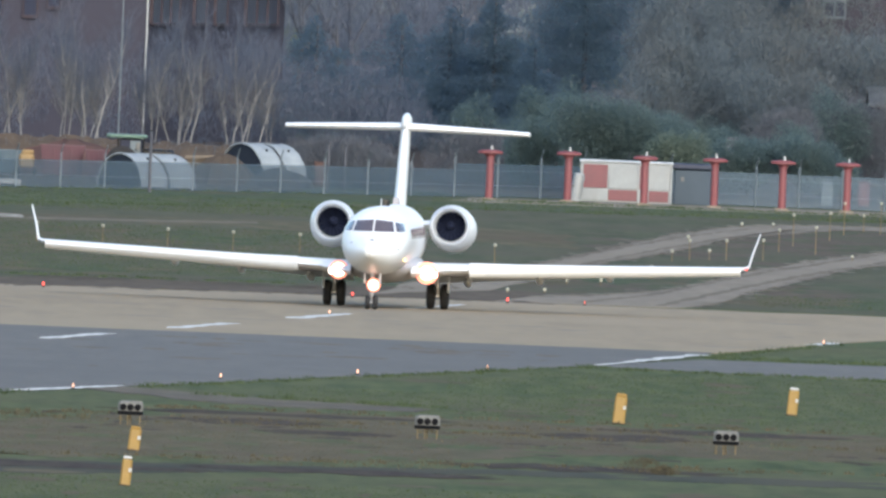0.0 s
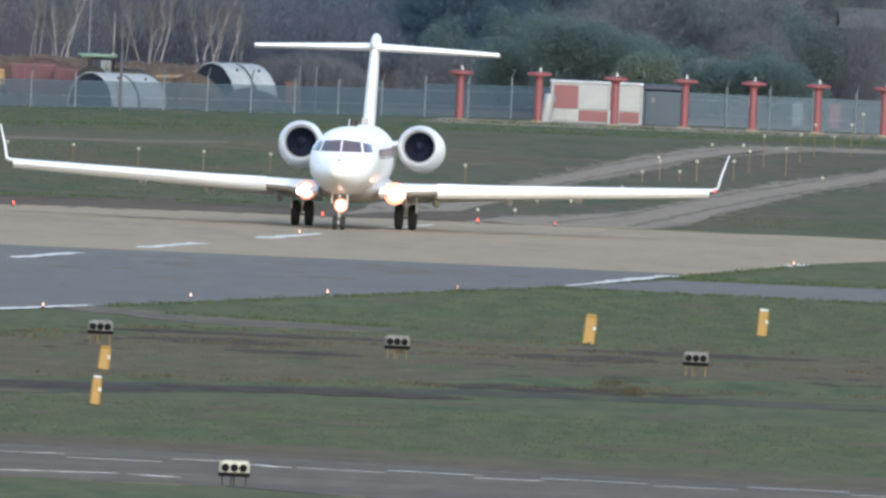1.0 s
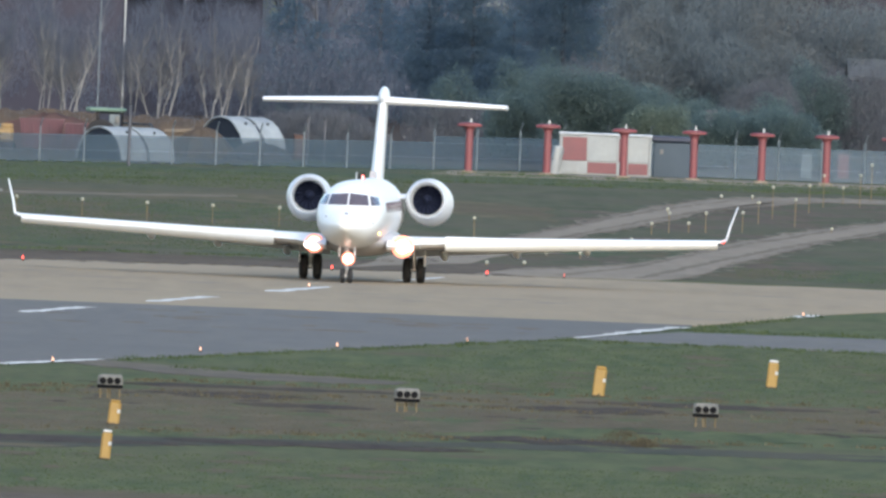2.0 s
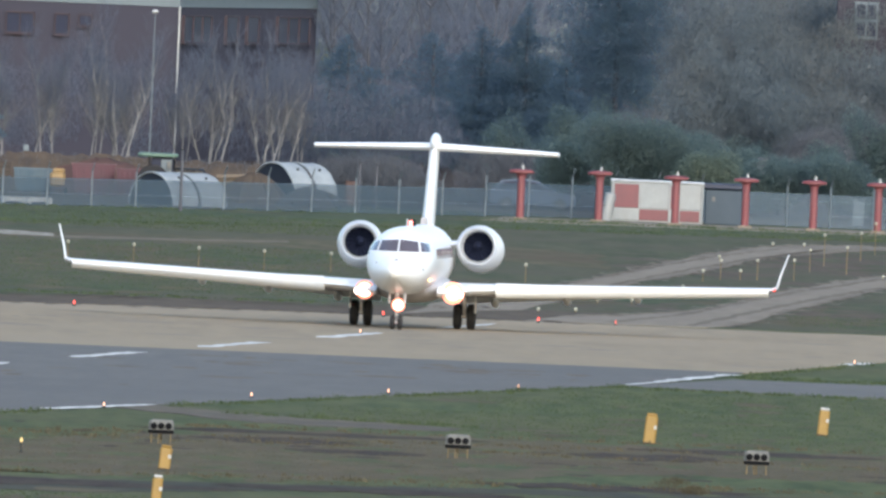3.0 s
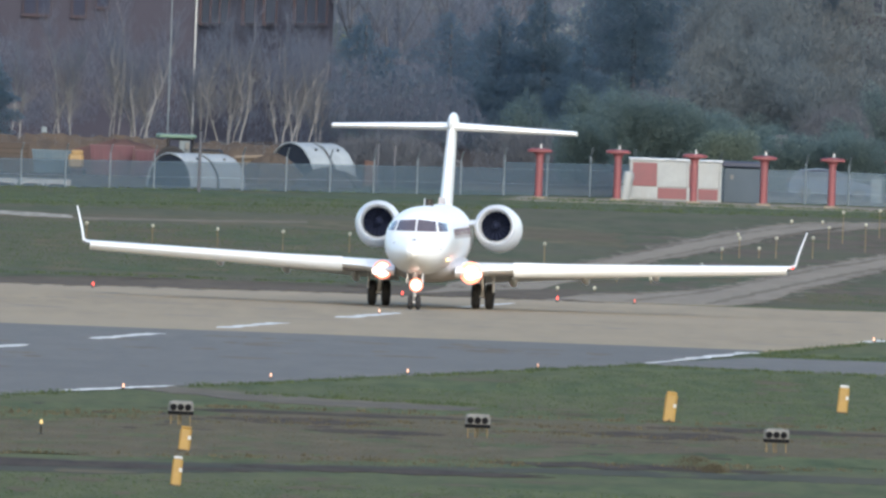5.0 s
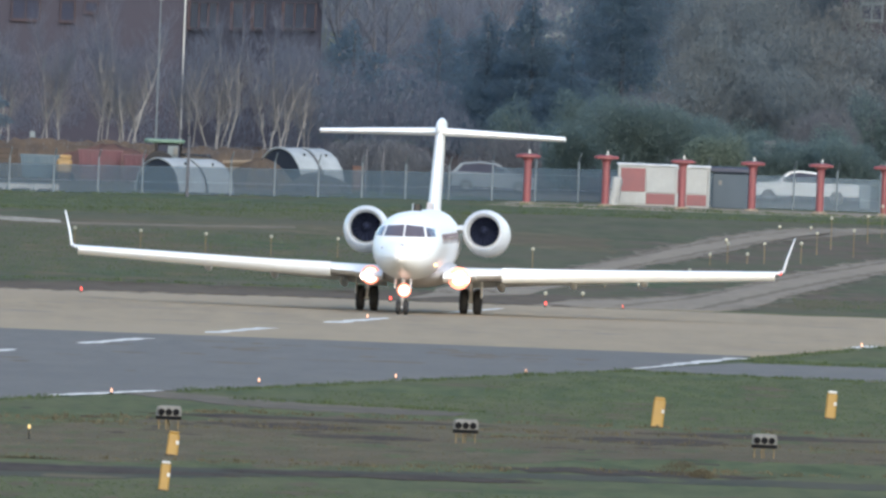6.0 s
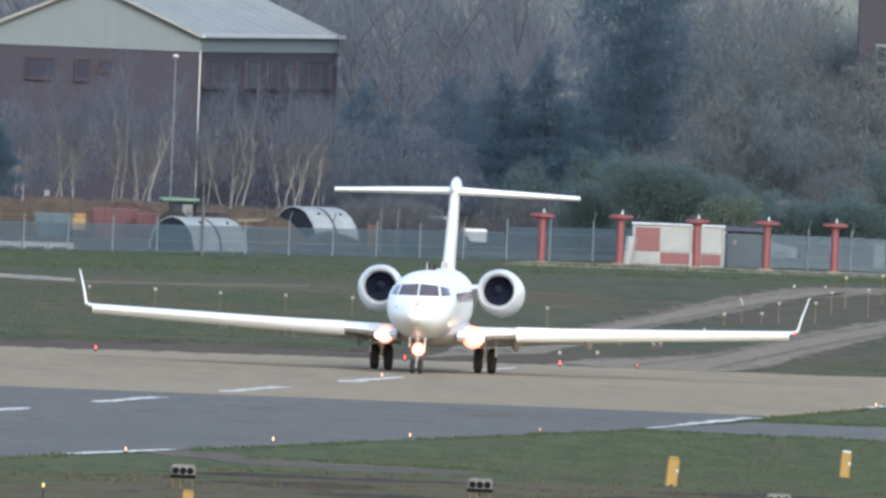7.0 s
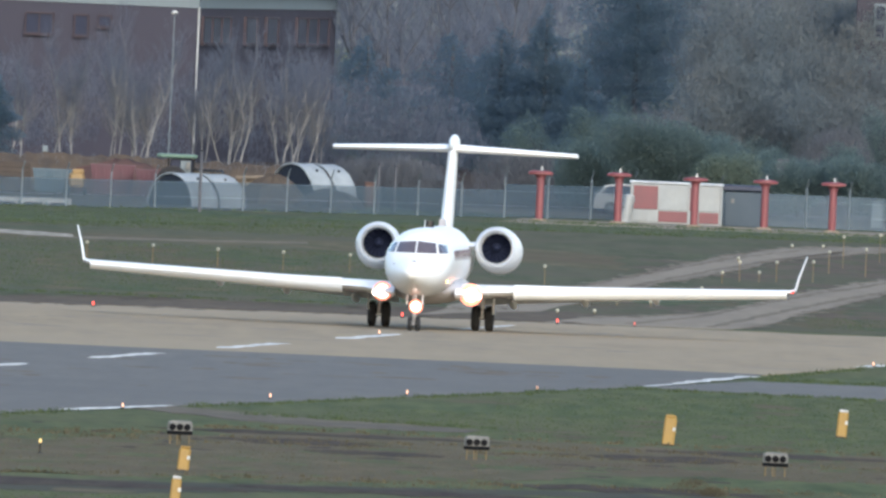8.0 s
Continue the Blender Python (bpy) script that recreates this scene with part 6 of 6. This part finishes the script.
GREY_CAR = car("hatchback", "silver hatchback driving behind the fence", CARGREY, 4.24, 1.5, HATCH, HATCH_TOP, 0.32)


# ---- grass blades: tufts along edges and over the near grass ----
def tufts(name, spots, n, h, mat, seed, label):
    """spots: boxes x0, x1, y0, y1 over which blades stand."""
    rng = np.random.default_rng(seed)
    area = np.array([(b - a) * (d - c) for a, b, c, d in spots])
    pick = rng.choice(len(spots), n, p=area / area.sum())
    box = np.array(spots)[pick]
    x = rng.uniform(box[:, 0], box[:, 1])
    y = rng.uniform(box[:, 2], box[:, 3])
    hh = h * rng.uniform(0.4, 1.3, n)
    a = rng.uniform(0, np.pi, n)
    w = 0.035 * rng.uniform(0.6, 1.6, n)
    lx, ly = rng.normal(0, 0.25, n) * hh, rng.normal(0, 0.25, n) * hh
    z = np.zeros(n)
    v = np.stack([np.stack([x - w * np.cos(a), y - w * np.sin(a), z], 1), np.stack([x + w * np.cos(a), y + w * np.sin(a), z], 1), np.stack([x + lx, y + ly, hh], 1)], 1).reshape(-1, 3)
    mb = Mesh()
    mb.v = [tuple(p) for p in v]
    mb.f = [(3 * i, 3 * i + 1, 3 * i + 2) for i in range(n)]
    return tagged(part(name, mb, mat), label, "grass", kind="stuff")


BLADE = material("grass_blades", 0.9, base=(0.074, 0.098, 0.046), second=(0.096, 0.116, 0.056), scale=0.8, stretch=(1, 0.1, 1), amount=0.9, spec=0.1, island=0.2, through_light=0.4)
DRYBLADE = material("dry_grass_blades", 0.9, base=(0.135, 0.112, 0.070), second=(0.110, 0.096, 0.058), scale=0.7, stretch=(1, 0.1, 1), amount=0.9, spec=0.1, island=0.25, through_light=0.4)


def edge_tufts(name, lines, per_metre, h, mat, seed, label):
    """Clumps of blades along lines of ground points, where grass meets paving."""
    rng = random.Random(seed)
    mb = Mesh()
    for (x0, y0), (x1, y1) in lines:
        n = int(abs(x1 - x0) * per_metre) + 2
        for i in range(n):
            t = rng.random()
            cx, cy = x0 + (x1 - x0) * t + rng.gauss(0, 0.15), y0 + (y1 - y0) * t + rng.gauss(0, 3.0)
            big = rng.uniform(0.35, 1.25) * (1.6 if rng.random() < 0.12 else 1.0)
            for k in range(9):
                a, w = rng.uniform(0, 3.14), rng.uniform(0.02, 0.05)
                bx, by, hh = cx + rng.gauss(0, 0.13), cy + rng.gauss(0, 0.13), h * big * rng.uniform(0.5, 1.2)
                mb.add([(bx - w * math.cos(a), by - w * math.sin(a), 0), (bx + w * math.cos(a), by + w * math.sin(a), 0), (bx + rng.gauss(0, 0.3) * hh, by + rng.gauss(0, 0.3) * hh, hh)], [(0, 1, 2)])
    return tagged(part(name, mb, mat), label, "grass", kind="stuff")


edge_tufts("verge_tufts", [((-22, 2350), (-11.7, 2433)), ((-8.0, 2463), (8.4, 2601)), ((8.6, 2596), (26, 2590)), ((12.9, 2655), (18, 2727)), ((12.9, 2652), (26, 2652)), ((-6, 2448), (3, 2438))], 12, 0.10, BLADE, 51, "grass tufts along the paving edge")
edge_tufts("dry_tufts", [((-22, 2330), (-8, 2382)), ((-8, 2404), (26, 2408)), ((-6, 2372), (12, 2385)), ((-22, 2234), (26, 2296)), ((-22, 2360), (26, 2356))], 5, 0.10, DRYBLADE, 52, "dry grass tufts on the brown belt")
edge_tufts("bank_tufts", [((-24, 3238), (4, 3318)), ((4, 3330), (26, 3352)), ((-24, 3330), (-2, 3388)), ((-2, 3404), (4, 3412)), ((-24, 2886), (-3, 2896)), ((5, 3386), (26, 3390))], 9, 0.11, BLADE, 53, "long grass tufts on the bank")
tufts("short_grass", [(-24, 28, 2090, 2195), (-3, 28, 2415, 2490), (3, 28, 2490, 2545), (6, 28, 2545, 2580)], 40000, 0.03, BLADE, 54, "short uneven grass blades")
tufts("short_dry_grass", [(-24, 3, 2245, 2380), (3, 28, 2318, 2395)], 20000, 0.035, DRYBLADE, 55, "short dry grass blades")
tufts("far_rough_grass", [(-26, 1, 2915, 3160), (16, 28, 2875, 2930)], 30000, 0.05, BLADE, 56, "rough grass blades beyond the runway end")
tufts("long_bank_blades", [(-26, 3, 3240, 3340), (3, 28, 3345, 3392)], 20000, 0.06, BLADE, 57, "long grass blades on the bank")
for x, y, w, h in ((9.05, 2264, 0.6, 0.5), (9.7, 2260, 0.4, 0.3)):
    ob = thing("weed_clump", "clump of dead brown weeds in the grass", "weeds", pose(x, y, 0))
    part("dead_growth", leafy(Mesh(), [((0, 0, h * 0.45), (w * 1.4, w, h * 0.45))], 420, 0.08, int(x * 10) + 600, 0.12, 0.8), DRYBLADE, ob, kind="stuff")
    part("seed_growth", leafy(Mesh(), [((0, 0, h * 0.75), (w * 0.7, w * 0.7, h * 0.3))], 350, 0.03, int(x * 10) + 700, 0.5), DRYBLADE, ob, kind="stuff")

PALE_GRAVEL = material("pale_gravel", 0.9, base=(0.36, 0.33, 0.28), second=(0.16, 0.14, 0.11), scale=1.8, stretch=(1, 0.08, 1), amount=0.9, bump=0.5, bump_scale=10, spec=0.05)
slab("pale_gravel_strip", [(-19.2, 3203), (-17.6, 3197), (-15.4, 3190), (-15.3, 3172), (-17.4, 3176), (-19.0, 3182)], 0.024, PALE_GRAVEL, "short pale broken gravel strip in the grass", "gravel", thick=0.024, ragged=0.12, step=0.3, seed=77)
slab("worn_strip", [(-15.2, 3182), (-10, 3190), (-5, 3204), (-5, 3194), (-10, 3178), (-15.2, 3168)], 0.022, RUT, "worn brown strip in the grass", "track", thick=0.02, ragged=0.12, step=0.3, seed=78)


# ---- what moves ----
def motions():
    # the jet creeps forward the last metres onto the line and stops
    gone = [(0.0, -5.0, 2.52), (0.5, -3.9, 2.57), (1.0, -2.9, 2.64), (1.5, -2.2, 2.72), (2.0, -1.5, 2.78), (2.6, -0.8, 2.82), (3.3, -0.3, 2.86), (4.0, 0.0, 2.88), (8.0, 0.5, 2.92)]
    rows = []
    for t, s, yaw in gone:
        a = radians(3.0)
        rows.append((t, pose(-s * math.sin(a), 2788 - s * math.cos(a), 0.03, 0, 0, -yaw)))
    walk(JET, rows)
    for hub, x, y, r in WHEELS:
        turn = []
        for k in range(0, 81):
            t = k / 10
            for (t0, s0, _), (t1, s1, _) in zip(gone, gone[1:]):
                if t <= t1:
                    s = s0 + (s1 - s0) * (t - t0) / (t1 - t0)
                    break
            turn.append((t, pose(x, y, r, math.degrees((s + 5.0) / r), 0, 0)))
        walk(hub, turn)
    walk(HOOD, [(k / 15, pose(0, 8.5, 4.0, 0, 0, 310 * (k / 15 - 6.5))) for k in range(121)])
    # cars along the road: lane, heading, then seconds and x
    paths = [
        (BLUE_CAR, 3450.3, 0, [(0, -22), (1.0, -12.6), (2.0, -3.2), (2.6, 2.2), (3.3, 9.3), (4.5, 16.5), (4.7, 17.8), (6, 28.5), (8, 48)]),
        (PICKUP, 3454.5, 180, [(0, 139), (5.8, 23.2), (6.0, 19.2), (6.8, 4.2), (7.2, -3.6), (8, -22)]),
        (SILVER_CAR, 3450.3, 0, [(0, -64), (5.0, -7.4), (5.5, -1.6), (5.8, 1.8), (6.0, 4.1), (7.0, 16.1), (7.4, 20.9), (8, 28.0)]),
        (GREY_CAR, 3450.3, 0, [(0, -78), (6.3, -6.4), (6.9, -0.9), (7.2, 1.6), (7.4, 3.6), (7.8, 8.2), (8, 10.5)]),
    ]
    for (ob, hubs), lane, head, pts in paths:
        rows = [(t, pose(x, lane, 0.02, 0, 0, head)) for t, x in pts]
        spun = [(t, abs(x - pts[0][1])) for t, x in pts]
        walk(ob, rows)
        for hub, x, y, r in hubs:
            turn = []
            for (t0, s0), (t1, s1) in zip(spun, spun[1:]):
                n = max(1, math.ceil((s1 - s0) / r / radians(80)))
                n = min(n, max(1, round((t1 - t0) * FPS)))
                for k in range(n):
                    turn.append((t0 + (t1 - t0) * k / n, s0 + (s1 - s0) * k / n))
            turn.append(spun[-1])
            # the spokes repeat every 72 degrees: turn by no more than that from row to row
            angle, last_s, out = 0.0, 0.0, []
            for t, s in turn:
                angle += min(math.degrees((s - last_s) / r), 75.0)
                last_s = s
                out.append((t, pose(x, y, r, 0, angle, 0)))
            walk(hub, out)


motions()
